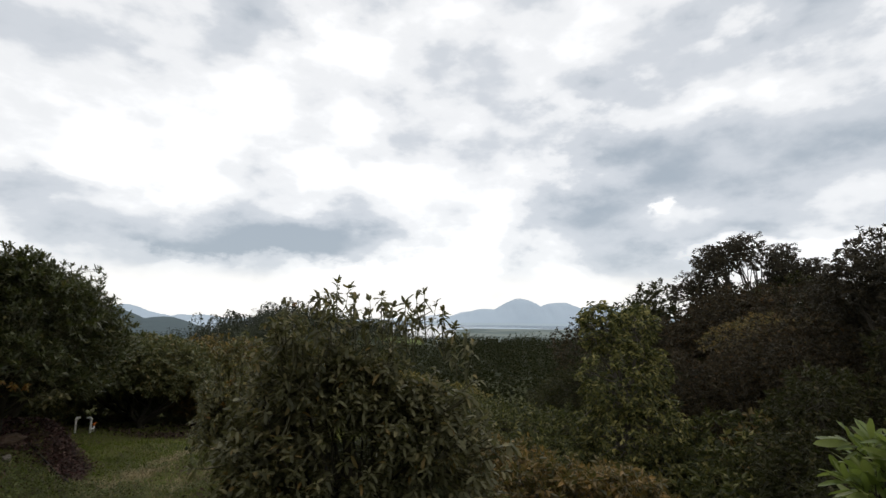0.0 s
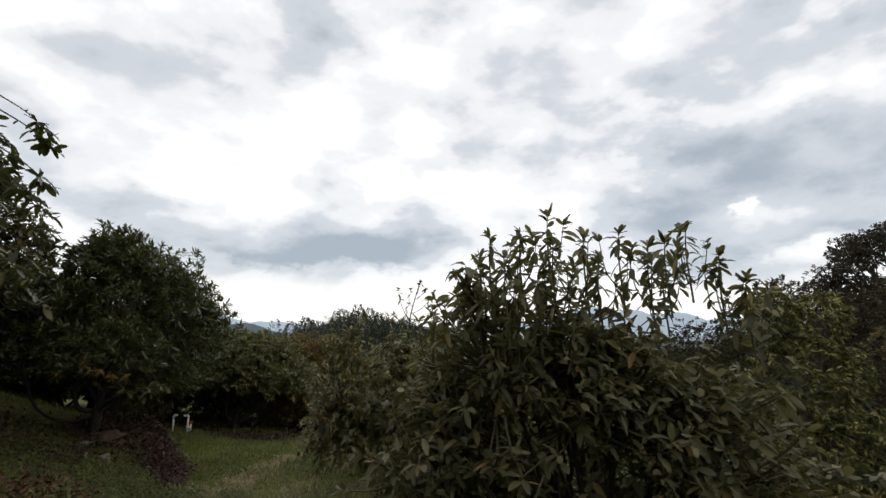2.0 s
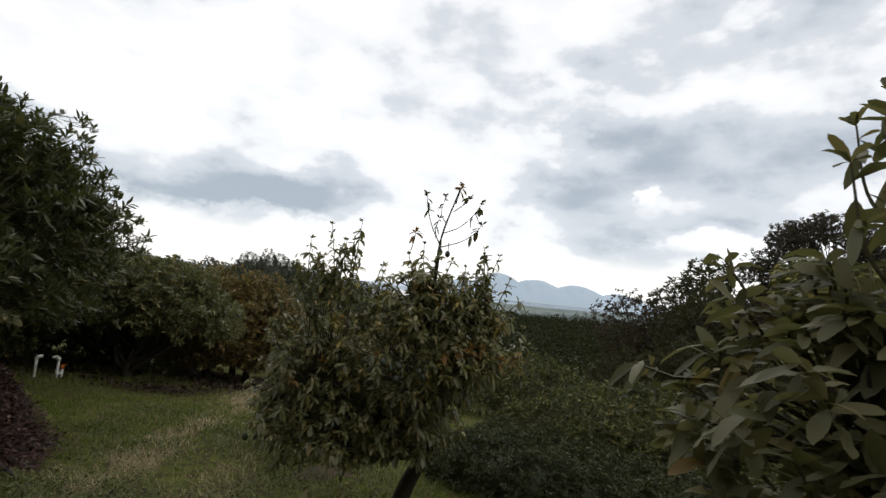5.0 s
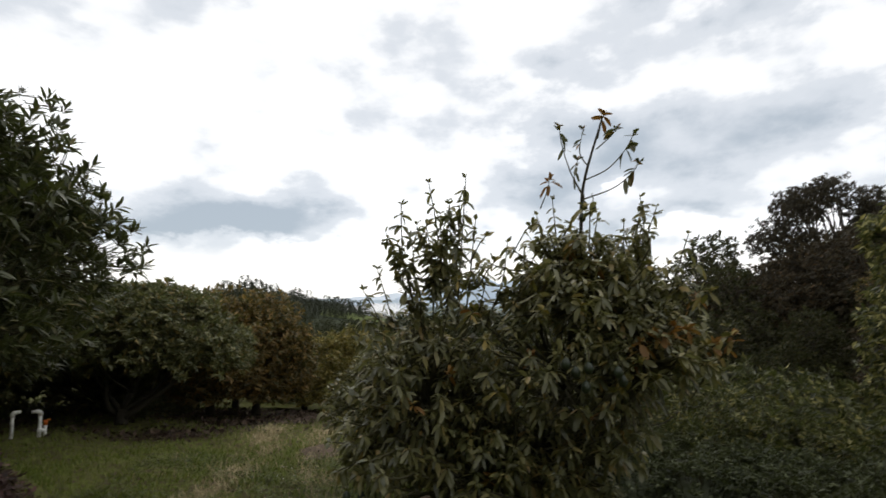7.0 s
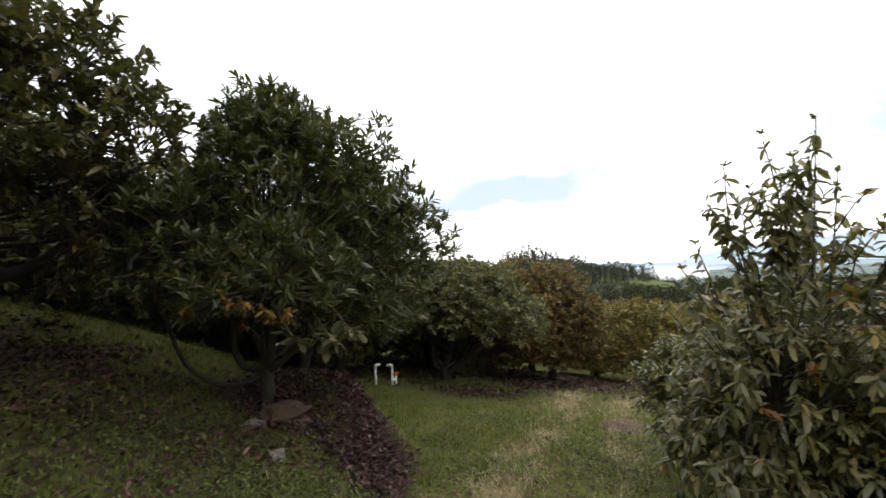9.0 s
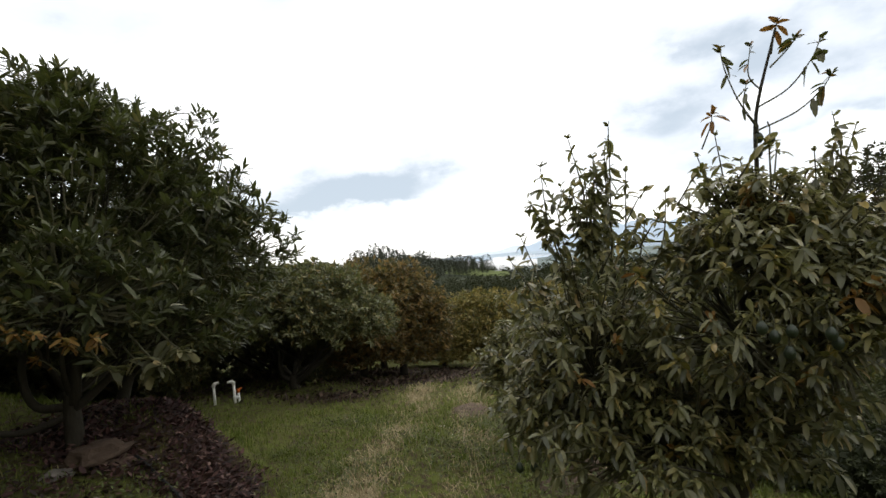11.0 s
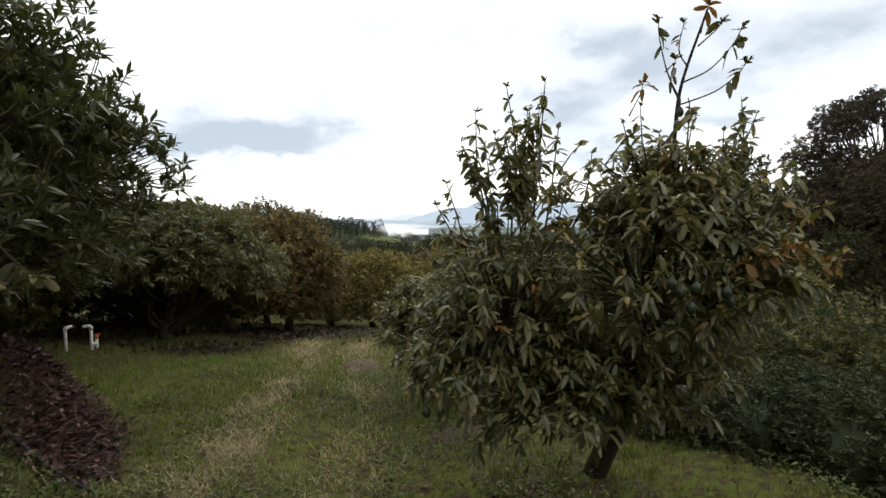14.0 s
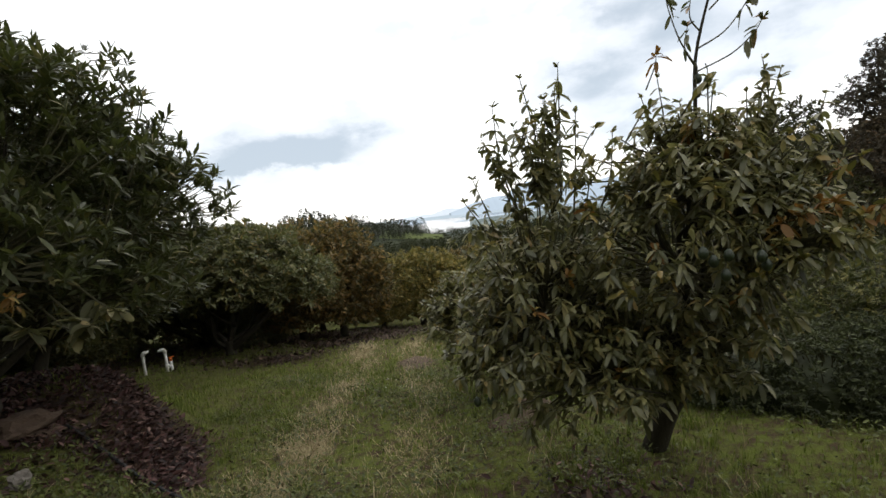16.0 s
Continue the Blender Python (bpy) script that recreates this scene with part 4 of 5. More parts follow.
# the big dark tree on the mulched bank, with its looping low limbs
d_at = (-2.50, 1.48, ground_z(-2.50, 1.48))
tree_d = tree("avocado_tree", d_at, "large dark avocado tree with looping low limbs on a mulched bank", rel(d_at, [
    ((-2.50, 2.05, 2.68), (1.18, 1.18, 1.00)), ((-2.00, 2.50, 2.25), (0.85, 0.85, 0.80)), ((-2.90, 1.25, 2.30), (0.85, 0.75, 0.75)),
    ((-2.85, 1.95, 3.14), (0.78, 0.78, 0.56)), ((-2.68, 1.75, 3.48), (0.50, 0.50, 0.42)), ((-2.10, 1.10, 2.00), (0.78, 0.62, 0.50)), ((-1.90, 1.75, 1.72), (0.65, 0.60, 0.38)), ((-2.6, 2.8, 1.75), (1.0, 0.7, 0.5))]),
    2600, 0.120, M_LEAF_D, 23, fork=0.40, thick=0.052, count=(9, 13), low=-0.5, group="orchard avocado trees", spread=(0.3, 1.25), sink=0.05, droop=(0.0, 0.3), lift=0.7, wide=0.26, sprigs=0,
    limbs=[([(0.0, 0.0, 0.22), (-0.30, -0.18, 0.16), (-0.62, -0.30, 0.34), (-0.74, -0.40, 0.75), (-0.78, -0.5, 1.15)], 0.026, 0.014),
           ([(0.0, 0.0, 0.28), (-0.18, -0.1, 0.32), (-0.24, -0.13, 0.55), (-0.18, -0.12, 0.95)], 0.034, 0.022),
           ([(0.03, 0.0, 0.30), (0.14, -0.05, 0.75), (0.28, -0.05, 1.25)], 0.045, 0.03), ([(0.02, 0.0, 0.26), (0.2, 0.05, 0.4), (0.42, 0.1, 0.62), (0.5, 0.15, 1.0)], 0.035, 0.022)])
for k, (x, y, z, n) in enumerate([(0.62, -0.95, 0.92, 14), (0.72, -0.92, 0.90, 14), (0.82, -0.85, 0.86, 12), (0.72, -0.72, 0.80, 14), (0.86, -0.66, 0.78, 14), (0.60, -0.80, 0.74, 12), (0.25, -1.0, 0.88, 10), (0.95, -0.78, 0.84, 10), (0.55, -0.96, 0.98, 10)]):
    shoot("orange_flush", tree_d, [(x - 0.05, y + 0.2, z - 0.1), (x, y + 0.06, z), (x, y, z + 0.02)], 0.005, n + 4, 0.064, M_LEAF_NEW, 90 + k, "flush of orange young leaves", tuft=True)
for k, (x, y, z) in enumerate([(1.15, -0.47, 0.60), (1.02, -0.42, 0.56), (1.22, -0.36, 0.66), (0.92, -0.60, 0.62), (0.45, -0.80, 1.10)]):
    shoot("low_spray", tree_d, [(x - 0.4, y + 0.2, z + 0.2), (x - 0.15, y + 0.06, z + 0.06), (x, y, z)], 0.008, 22, 0.12, M_LEAF_A, 100 + k, "low spray of lighter green leaves")

d2_at = (-4.4, 4.0, ground_z(-4.4, 4.0))
tree("avocado_tree", d2_at, "dark avocado tree just behind the mulched bank", rel(d2_at, [
    ((-3.30, 4.45, 2.05), (0.95, 0.90, 0.95)), ((-3.60, 4.20, 2.80), (0.90, 0.85, 0.72)), ((-4.2, 4.1, 2.6), (1.1, 0.9, 0.9)), ((-4.6, 4.3, 1.5), (1.0, 0.9, 0.6)), ((-3.5, 4.2, 1.35), (0.85, 0.7, 0.45))]),
    2300, 0.126, M_LEAF_D, 43, fork=0.6, thick=0.07, low=-0.6, group="orchard avocado trees", spread=(0.3, 1.25), sink=0.05, droop=(0.0, 0.3), lift=0.8, wide=0.235, lean=(0.1, 0.2))

# the tall tree uphill with the bowed limb, and one whose branches hang close over the track
e_at = (-5.37, -0.11, ground_z(-5.37, -0.11))
tree_e = tree("avocado_tree", e_at, "tall dark avocado tree uphill with a low bowed limb", rel(e_at, [
    ((-4.6, -0.4, 3.7), (1.2, 1.1, 1.1)), ((-4.0, 0.3, 3.35), (0.95, 0.9, 0.95)), ((-3.75, 0.60, 3.85), (0.58, 0.58, 0.55)), ((-3.5, 1.05, 3.2), (0.62, 0.62, 0.65)), ((-4.15, 0.75, 2.65), (0.8, 0.7, 0.6)), ((-3.75, 1.15, 2.35), (0.75, 0.65, 0.55)), ((-4.5, 1.5, 2.5), (0.8, 0.7, 0.7)), ((-5.2, -0.9, 3.3), (1.1, 0.9, 0.9)), ((-4.9, 0.0, 4.7), (0.9, 0.9, 0.6)), ((-4.9, 0.0, 2.95), (1.1, 0.8, 0.45))]),
    2400, 0.125, M_LEAF_E, 24, sprigs=120, fork=0.8, thick=0.065, lift=0.7, spread=(0.3, 1.4), sink=0.1, low=-0.5, group="orchard avocado trees",
    limbs=[([(0.0, 0.0, 0.40), (0.25, 0.15, 0.33), (0.5, 0.3, 0.22), (0.9, 0.74, 0.27), (1.26, 1.0, 0.6), (1.4, 1.2, 1.1)], 0.075, 0.04), ([(0, 0, 0.3), (0.2, 0.15, 0.7), (0.5, 0.3, 1.4)], 0.08, 0.04), ([(0, 0, 0.4), (-0.05, -0.2, 0.9), (0.2, -0.5, 1.6)], 0.07, 0.04)])
g_at = (-2.35, -2.75, ground_z(-2.35, -2.75))
tree_g = tree("avocado_tree", g_at, "leafy avocado tree whose branches overhang the bank", rel(g_at, [
    ((-2.30, -2.50, 3.45), (1.25, 1.2, 1.1)), ((-1.45, -2.00, 2.95), (0.55, 0.55, 0.75)), ((-1.30, -1.92, 2.42), (0.32, 0.34, 0.32)), ((-1.75, -1.6, 3.7), (0.7, 0.6, 0.7))]),
    1150, 0.135, M_LEAF_D, 25, fork=1.2, thick=0.10, low=-0.6, fine=True, group="orchard avocado trees")

for k, (x, y, z) in enumerate([(-0.86, -1.36, 2.62), (-0.72, -1.30, 2.52), (-0.95, -1.52, 2.50), (-0.78, -1.42, 2.72), (-1.00, -1.30, 2.80), (-0.90, -1.15, 2.78), (-0.62, -1.50, 3.78), (-0.70, -1.46, 3.52), (-0.66, -1.42, 3.25), (-0.85, -1.35, 4.0), (-0.90, -1.32, 3.4)]):
    x, y, z = x - g_at[0], y - g_at[1], z - g_at[2]
    shoot("hanging_spray", tree_g, [(x - 0.45, y - 0.15, z + 0.42), (x - 0.2, y - 0.06, z + 0.26), (x, y, z + 0.06)], 0.007, 20, 0.125, M_LEAF_D, 140 + k, "hanging spray of close dark leaves")
for k, (x, y, z) in enumerate([(1.04, 1.0, 1.33), (1.08, 0.85, 1.45), (1.06, 0.96, 1.40), (1.02, 0.88, 1.33)]):
    shoot("orange_flush", tree_g, [(x - 0.12, y + 0.05, z + 0.12), (x - 0.04, y, z + 0.05), (x, y, z)], 0.005, 9, 0.09, M_LEAF_NEW, 120 + k, "yellowing and orange leaves at a shoot tip")

# smaller and farther orchard trees
c_at = (0.90, 3.05, ground_z(0.90, 3.05))
tree_c = tree("avocado_tree", c_at, "small grey-green avocado tree with a slanting trunk", rel(c_at, [
    ((0.95, 3.0, 0.88), (0.60, 0.58, 0.42)), ((0.80, 3.1, 1.06), (0.36, 0.38, 0.32)), ((1.25, 3.2, 1.08), (0.42, 0.42, 0.36))]),
    950, 0.078, M_LEAF_B, 26, fork=0.4, thick=0.05, lean=(-0.1, 0.05), group="orchard avocado trees")
f_at = (-3.30, 6.85, ground_z(-3.30, 6.85))
tree_f = tree("avocado_tree", f_at, "grey-green rounded avocado tree with a forked trunk", [
    ((0.25, 0.1, 1.45), (1.45, 1.3, 0.85)), ((-0.9, 0.2, 1.25), (1.1, 1.0, 0.75)), ((1.1, 0.0, 1.10), (0.95, 0.9, 0.65)), ((0.3, 0.2, 1.80), (0.9, 0.8, 0.50))],
    2600, 0.12, M_LEAF_F, 27, fork=0.25, thick=0.08, low=-0.45, group="orchard avocado trees",
    limbs=[([(0.03, 0, 0.1), (0.3, -0.05, 0.3), (0.75, -0.1, 0.62), (1.1, -0.1, 0.95)], 0.06, 0.03), ([(0, 0, 0.12), (-0.22, 0, 0.3), (-0.28, 0.05, 0.7)], 0.05, 0.03)], cheap=True)
o_at = (-1.85, 9.5, ground_z(-1.85, 9.5))
tree_o = tree("avocado_tree", o_at, "rounded avocado tree flushed with rust-orange foliage", grown([
    ((0.0, 0.0, 1.60), (1.2, 1.2, 1.15)), ((-0.7, 0.3, 1.45), (0.9, 0.9, 1.0)), ((0.6, -0.1, 1.35), (0.8, 0.8, 0.85)), ((0.0, 0.1, 0.8), (1.15, 1.1, 0.5))], 0.98),
    1900, 0.14, M_LEAF_RUST, 28, fork=0.35, thick=0.08, group="orchard avocado trees", cheap=True)
p_at = (-0.12, 11.8, ground_z(-0.12, 11.8))
tree_p = tree("avocado_tree", p_at, "rounded avocado tree with golden-green foliage", grown([
    ((0.0, 0.0, 1.25), (1.5, 1.3, 0.95)), ((0.7, 0.3, 1.05), (1.1, 1.0, 0.85)), ((0, 0, 0.7), (1.4, 1.2, 0.5))], 1.0),
    1700, 0.14, M_LEAF_GOLD, 29, fork=0.35, thick=0.08, group="orchard avocado trees", cheap=True)


def orchard_copy(source, x, y, turn, size):
    return copy_thing(source, pose(x, y, ground_z(x, y), 0, 0, turn) @ Matrix.Scale(size, 4))


h_at = (-7.0, -2.4, ground_z(-7.0, -2.4))
tree_h = tree("avocado_tree", h_at, "grey-green avocado tree with foliage down to the grass", [
    ((0, 0, 1.6), (1.5, 1.4, 1.1)), ((0.6, 0.2, 0.8), (1.2, 1.1, 0.7)), ((-0.6, -0.2, 0.8), (1.2, 1.1, 0.7)), ((0, 0.1, 2.4), (1.1, 1.0, 0.8))],
    2300, 0.135, M_LEAF_F, 44, fork=0.4, thick=0.09, group="orchard avocado trees", cheap=True, low=-1.0)
for source, x, y, turn, size in [
        (tree_h, -7.2, 1.6, 120, 0.95), (tree_h, -6.0, 2.9, 40, 0.85), (tree_h, -4.9, 9.6, 75, 0.8), (tree_h, -3.4, 9.0, 230, 0.62), (tree_h, -5.6, 6.2, 310, 0.7),
        (tree_h, -8.6, -4.3, 60, 1.1), (tree_h, -6.6, -4.9, 200, 1.0), (tree_h, -7.6, 4.2, 30, 1.05), (tree_h, -9.6, 6.6, 140, 1.2),
        (tree_h, -11.0, 9.8, 260, 1.2), (tree_h, -6.6, 8.4, 320, 1.0), (tree_h, -12.2, 2.6, 15, 1.25), (tree_h, -11.6, -3.6, 190, 1.3), (tree_h, -14.2, 5.2, 280, 1.4), (tree_h, -13.4, 8.0, 130, 1.3), (tree_h, -10.6, -7.0, 330, 1.4), (tree_h, -8.8, 11.6, 210, 1.2), (tree_h, -14.8, 12.8, 20, 1.5),
        # unseen trees behind the walk, added to hold sky light off the foreground
        (tree_h, -4.2, -6.4, 45, 1.3), (tree_f, -1.2, -7.6, 80, 1.5), (tree_h, 1.2, -9.6, 145, 1.4), (tree_h, -7.0, -8.6, 75, 1.5), (tree_f, 6.4, -10.2, 200, 1.5), (tree_h, -3.2, -11.0, 10, 1.5), (tree_h, 9.6, -8.4, 310, 1.4),
        (tree_f, -5.9, 7.0, 70, 1.05), (tree_f, -6.2, 5.0, 190, 1.0), (tree_f, -4.6, 8.6, 250, 1.1), (tree_f, -8.2, -2.6, 200, 1.35), (tree_f, -12.5, -3.0, 30, 1.6), (tree_f, -15.0, 6.5, 40, 1.7), (tree_f, -14.0, 11.5, 160, 1.6), (tree_o, -2.7, 9.2, 155, 1.0), (tree_h, -9.6, -2.6, 25, 0.9), (tree_h, -8.3, -1.9, 95, 0.85), (tree_h, -7.6, -3.4, 165, 0.8), (tree_h, -9.4, -0.9, 70, 0.85), (tree_h, -10.4, -1.6, 200, 1.0), (tree_p, 1.9, 9.6, 30, 0.85), (tree_f, -7.6, 7.4, 140, 1.15), (tree_f, -5.2, 10.6, 20, 1.05), (tree_o, -3.1, 12.4, 60, 1.05),
        (tree_f, -8.8, 12.0, 300, 1.2), (tree_o, -5.2, 15.2, 120, 1.1), (tree_p, -1.6, 14.6, 210, 1.05), (tree_o, 1.9, 16.2, 10, 1.0), (tree_f, -8.6, 17.5, 45, 1.1),
        (tree_o, -3.0, 18.4, 160, 1.1), (tree_p, 0.4, 19.5, 75, 1.1), (tree_o, -6.6, 21.0, 220, 1.15), (tree_p, 3.6, 21.0, 130, 1.1), (tree_o, -1.2, 23.0, 300, 1.1),
        (tree_f, -11.0, 4.5, 10, 1.2), (tree_f, -11.5, 8.8, 250, 1.2), (tree_p, -10.5, 22.0, 15, 1.2), (tree_o, -4.6, 26.0, 80, 1.2),
        (tree_p, 5.4, 14.4, 190, 0.9), (tree_o, -12.6, 15.5, 330, 1.2), (tree_p, 2.6, 26.0, 260, 1.15), (tree_f, -8.0, 27.0, 110, 1.2)]:
    orchard_copy(source, x, y, turn, size)

# ---------------------------------------------------------------- scrub side
s_at = (5.75, -4.30, ground_z(5.75, -4.30))
tree("young_avocado_tree", s_at, "bright green young avocado shrub close to the track", [((0.12, 0, 1.12), (0.40, 0.4, 0.40)), ((0.36, 0.0, 1.60), (0.30, 0.3, 0.28)), ((0, 0.1, 0.6), (0.4, 0.35, 0.35))],
     420, 0.14, M_LEAF_SPRAY, 31, fork=0.4, thick=0.035, singles=90, single_box=((-1, -1, 0.3), (0.5, 0.4, 2.0)), wide=0.26, spread=(0.2, 1.1), sink=0.0, lift=0.5, droop=(0.0, 0.3), fine=True)

v_at = (7.95, 3.70, ground_z(7.95, 3.70))
tree("vine_covered_tree", v_at, "tall dead tree smothered in yellow-green climbing vines", [
    ((0.45, 0, 0.8), (1.55, 1.3, 1.1)), ((0.25, 0, 2.0), (1.10, 1.0, 1.0)), ((-0.05, 0, 3.1), (0.78, 0.75, 0.9)), ((-0.42, 0, 4.1), (0.42, 0.42, 0.55)), ((0.40, 0.1, 4.15), (0.45, 0.45, 0.45)), ((0.75, 0.1, 3.2), (0.4, 0.4, 0.5))],
    2600, 0.125, M_LEAF_VINE, 32, fork=2.6, thick=0.12, bark=M_DRYWOOD, spread=(0.8, 2.2), inner=0.85, sink=0.6, low=-1.0, cheap=True)

x_at = (19.3, 15.4, ground_z(19.3, 15.4))
rng_x = np.random.default_rng(5)
umbrella = [((x, rng_x.uniform(-1.2, 1.2), 8.9 - 0.13 * x * x - rng_x.uniform(0, 1.3)), (rng_x.uniform(0.75, 1.1), rng_x.uniform(0.75, 1.1), rng_x.uniform(0.6, 1.0))) for x in np.linspace(-3.1, 3.4, 15)]
umbrella += [((x, rng_x.uniform(-1, 1), 4.9 + rng_x.uniform(0, 2.0)), (1.05, 1.0, 0.9)) for x in np.linspace(-2.8, 3.0, 12)]
tall = tree("tall_tree", x_at, "tall half-bare tree with a sparse open crown", umbrella,
            5200, 0.135, M_LEAF_TALL, 33, fork=4.6, thick=0.15, bark=M_SCRUBWOOD, inner=0.3, cheap=True, count=(6, 10),
            limbs=[([(0, 0, 1.0), (-0.9, 0, 4.2), (-1.5, 0.1, 6.6), (-1.9, 0.1, 8.2)], 0.08, 0.015), ([(0.3, 0, 1.0), (1.7, 0.4, 4.3), (2.5, 0.3, 6.4), (2.9, 0, 7.6)], 0.08, 0.015)])
orch = copy_thing(tall, pose(14.2, 2.0, ground_z(14.2, 2.0) - 0.3, 0, 0, 130) @ Matrix.Scale(0.75, 4))
orch["label"] = "tall half-bare tree with climbing leaves beside the scrub"

k_at = (10.8, 5.6, ground_z(10.8, 5.6))
scrub = tree("scrub_bush", k_at, "brown tangled scrub bush with half-bare grey branches", [
    ((0, 0, 1.9), (1.7, 1.6, 1.5)), ((0.9, 0.2, 3.0), (1.1, 1.0, 0.9)), ((-0.8, 0, 3.1), (1.0, 1.0, 0.8)), ((0, 0, 0.9), (1.9, 1.6, 0.9))],
    2600, 0.10, M_LEAF_SCRUB, 34, fork=0.7, thick=0.07, bark=M_SCRUBWOOD, inner=0.6, cheap=True, low=-1.0, group="scrub bushes")
scrub_green = tree("scrub_bush", (12.6, 2.2, ground_z(12.6, 2.2)), "dark olive scrub bush with an uneven leafy top", [
    ((0, 0, 1.8), (1.5, 1.4, 1.3)), ((0.7, 0.2, 3.0), (0.9, 0.9, 0.8)), ((-0.9, 0.1, 2.6), (0.9, 0.9, 0.8)), ((-0.1, 0, 3.7), (0.6, 0.6, 0.6)), ((0, 0, 0.8), (1.8, 1.5, 0.8))],
    2500, 0.11, M_LEAF_SCRUB_GREEN, 54, fork=0.9, thick=0.07, bark=M_SCRUBWOOD, inner=0.5, cheap=True, low=-1.0, group="scrub bushes")
for source, x, y, turn, size in [
        (scrub_green, 9.6, 0.6, 50, 0.85), (scrub, 13.6, 7.0, 200, 1.2), (scrub_green, 15.2, 11.0, 310, 1.15), (scrub_green, 11.6, 9.4, 20, 0.95), (scrub, 16.4, 4.0, 80, 1.35), (scrub_green, 8.4, -2.0, 160, 0.62),
        (scrub, 19.5, 9.0, 240, 1.4), (scrub_green, 12.4, 13.5, 75, 1.45), (scrub_green, 21.5, 15.0, 10, 1.35), (scrub, 13.6, 18.0, 140, 1.75), (scrub_green, 16.0, 19.4, 200, 2.05), (scrub_green, 11.8, -3.2, 280, 0.9),
        (scrub_green, 8.6, 8.6, 100, 0.85), (scrub_green, 9.2, 13.0, 190, 0.9), (scrub, 17.0, 22.5, 33, 1.4), (scrub, 23.0, 22.0, 133, 1.5), (scrub_green, 18.8, 26.0, 15, 1.6), (scrub, 16.0, 12.6, 66, 1.75),
        (scrub_green, 19.6, 14.2, 166, 1.7), (scrub, 17.8, 13.4, 96, 1.75), (scrub, 14.4, 14.8, 226, 1.6), (scrub, 18.2, 17.2, 40, 1.75), (scrub_green, 20.8, 17.4, 140, 1.8), (scrub_green, 22.6, 12.4, 266, 1.4), (scrub, 13.0, 4.4, 10, 1.2), (scrub_green, 26.0, 17.0, 80, 1.5)]:
    copy_thing(source, pose(x, y, ground_z(x, y), 0, 0, turn) @ Matrix.Scale(size, 4))

r_at = (14.5, 8.35, ground_z(14.5, 8.35))
tree("rusty_scrub_tree", r_at, "tangled scrub tree with a rust-brown top among grey stems", rel(r_at, [
    ((14.4, 8.4, 2.3), (1.5, 1.3, 0.7)), ((13.4, 8.9, 2.1), (0.9, 0.9, 0.55)), ((15.4, 7.9, 2.35), (0.9, 0.9, 0.6)), ((14.4, 8.3, 1.0), (1.7, 1.5, 1.2))]),
    1500, 0.09, M_LEAF_RUST, 38, fork=1.2, thick=0.08, bark=M_DRYWOOD, inner=0.5, cheap=True, low=-1.0)
y_at = (6.0, 3.3, ground_z(6.0, 3.3))
bush = tree("low_bush", y_at, "low yellow-green bush on the slope", [((0, 0, 0.75), (1.0, 0.9, 0.65)), ((-0.6, 0.2, 0.55), (0.7, 0.7, 0.5)), ((0.7, 0.1, 0.6), (0.7, 0.6, 0.5))],
            800, 0.09, M_LEAF_BUSH, 35, fork=0.2, thick=0.04, inner=0.75, low=-1.0, cheap=True, group="low bushes")
for x, y, turn, size in [(6.6, 0.2, 70, 0.95), (7.3, 5.6, 130, 1.15), (5.3, 5.6, 220, 1.0), (6.2, 8.2, 300, 1.2), (8.8, 3.0, 10, 1.0), (8.0, -0.9, 45, 1.0), (5.0, 8.6, 145, 1.1), (7.4, -3.2, 215, 0.85), (6.5, 11.5, 60, 1.2), (4.4, 11.2, 90, 1.0), (4.9, 4.4, 250, 0.95), (4.4, 6.6, 30, 1.1), (7.8, 7.6, 330, 1.35), (9.6, 1.4, 40, 1.7), (10.6, 3.4, 140, 1.9), (9.2, 2.6, 250, 1.5), (11.4, 0.4, 310, 1.9), (9.0, -1.6, 100, 1.4), (4.7, 2.7, 20, 0.9), (5.6, 2.0, 200, 0.95), (4.0, 3.1, 110, 0.8), (5.5, 3.7, 300, 1.25), (6.6, 4.6, 75, 1.4)]:
    copy_thing(bush, pose(x, y, ground_z(x, y), 0, 0, turn) @ Matrix.Scale(size, 4))
z_at = (6.4, 1.2, ground_z(6.4, 1.2))
rusty = tree("rusty_bush", z_at, "low bush of dry rust-brown leaves and stems", [((0, 0, 0.65), (0.8, 0.7, 0.6)), ((-0.4, 0.2, 0.9), (0.5, 0.5, 0.45))],
             420, 0.10, M_LEAF_RUST, 36, fork=0.2, thick=0.03, inner=0.6, cheap=True, bark=M_DRYWOOD, group="rusty bushes")
for x, y, turn, size in [(5.35, -1.0, 70, 0.92), (5.95, -0.75, 150, 0.95), (5.0, -0.2, 20, 0.8), (6.2, 0.4, 260, 1.1), (7.2, 2.2, 200, 1.0), (9.5, 4.4, 20, 1.3), (11.0, 2.6, 300, 1.9)]:
    copy_thing(rusty, pose(x, y, ground_z(x, y), 0, 0, turn) @ Matrix.Scale(size, 4))

h_at = (3.40, 1.75, ground_z(3.40, 1.75))
row = [(-0.75, 0.62), (-0.42, 0.30), (-0.08, -0.05), (0.25, -0.38), (0.60, -0.70), (0.95, -0.95)]
shrub_lobes = [((u, v, 0.09), (0.50, 0.50, 0.46 - 0.08 * (k == 0))) for k, (u, v) in enumerate(row)]
shrub_lobes += [((u + 0.50, v + 0.46, 0.0), (0.60, 0.60, 0.50)) for u, v in row]
hedge = tree("clipped_shrub", h_at, "dense dark green small-leaved shrub below the track", shrub_lobes,
    13000, 0.048, M_LEAF_HEDGE, 37, fork=0.15, thick=0.04, inner=0.88, low=-0.9, cheap=True, count=(8, 12), category="shrub", group="small-leaved shrubs", core=0.70)
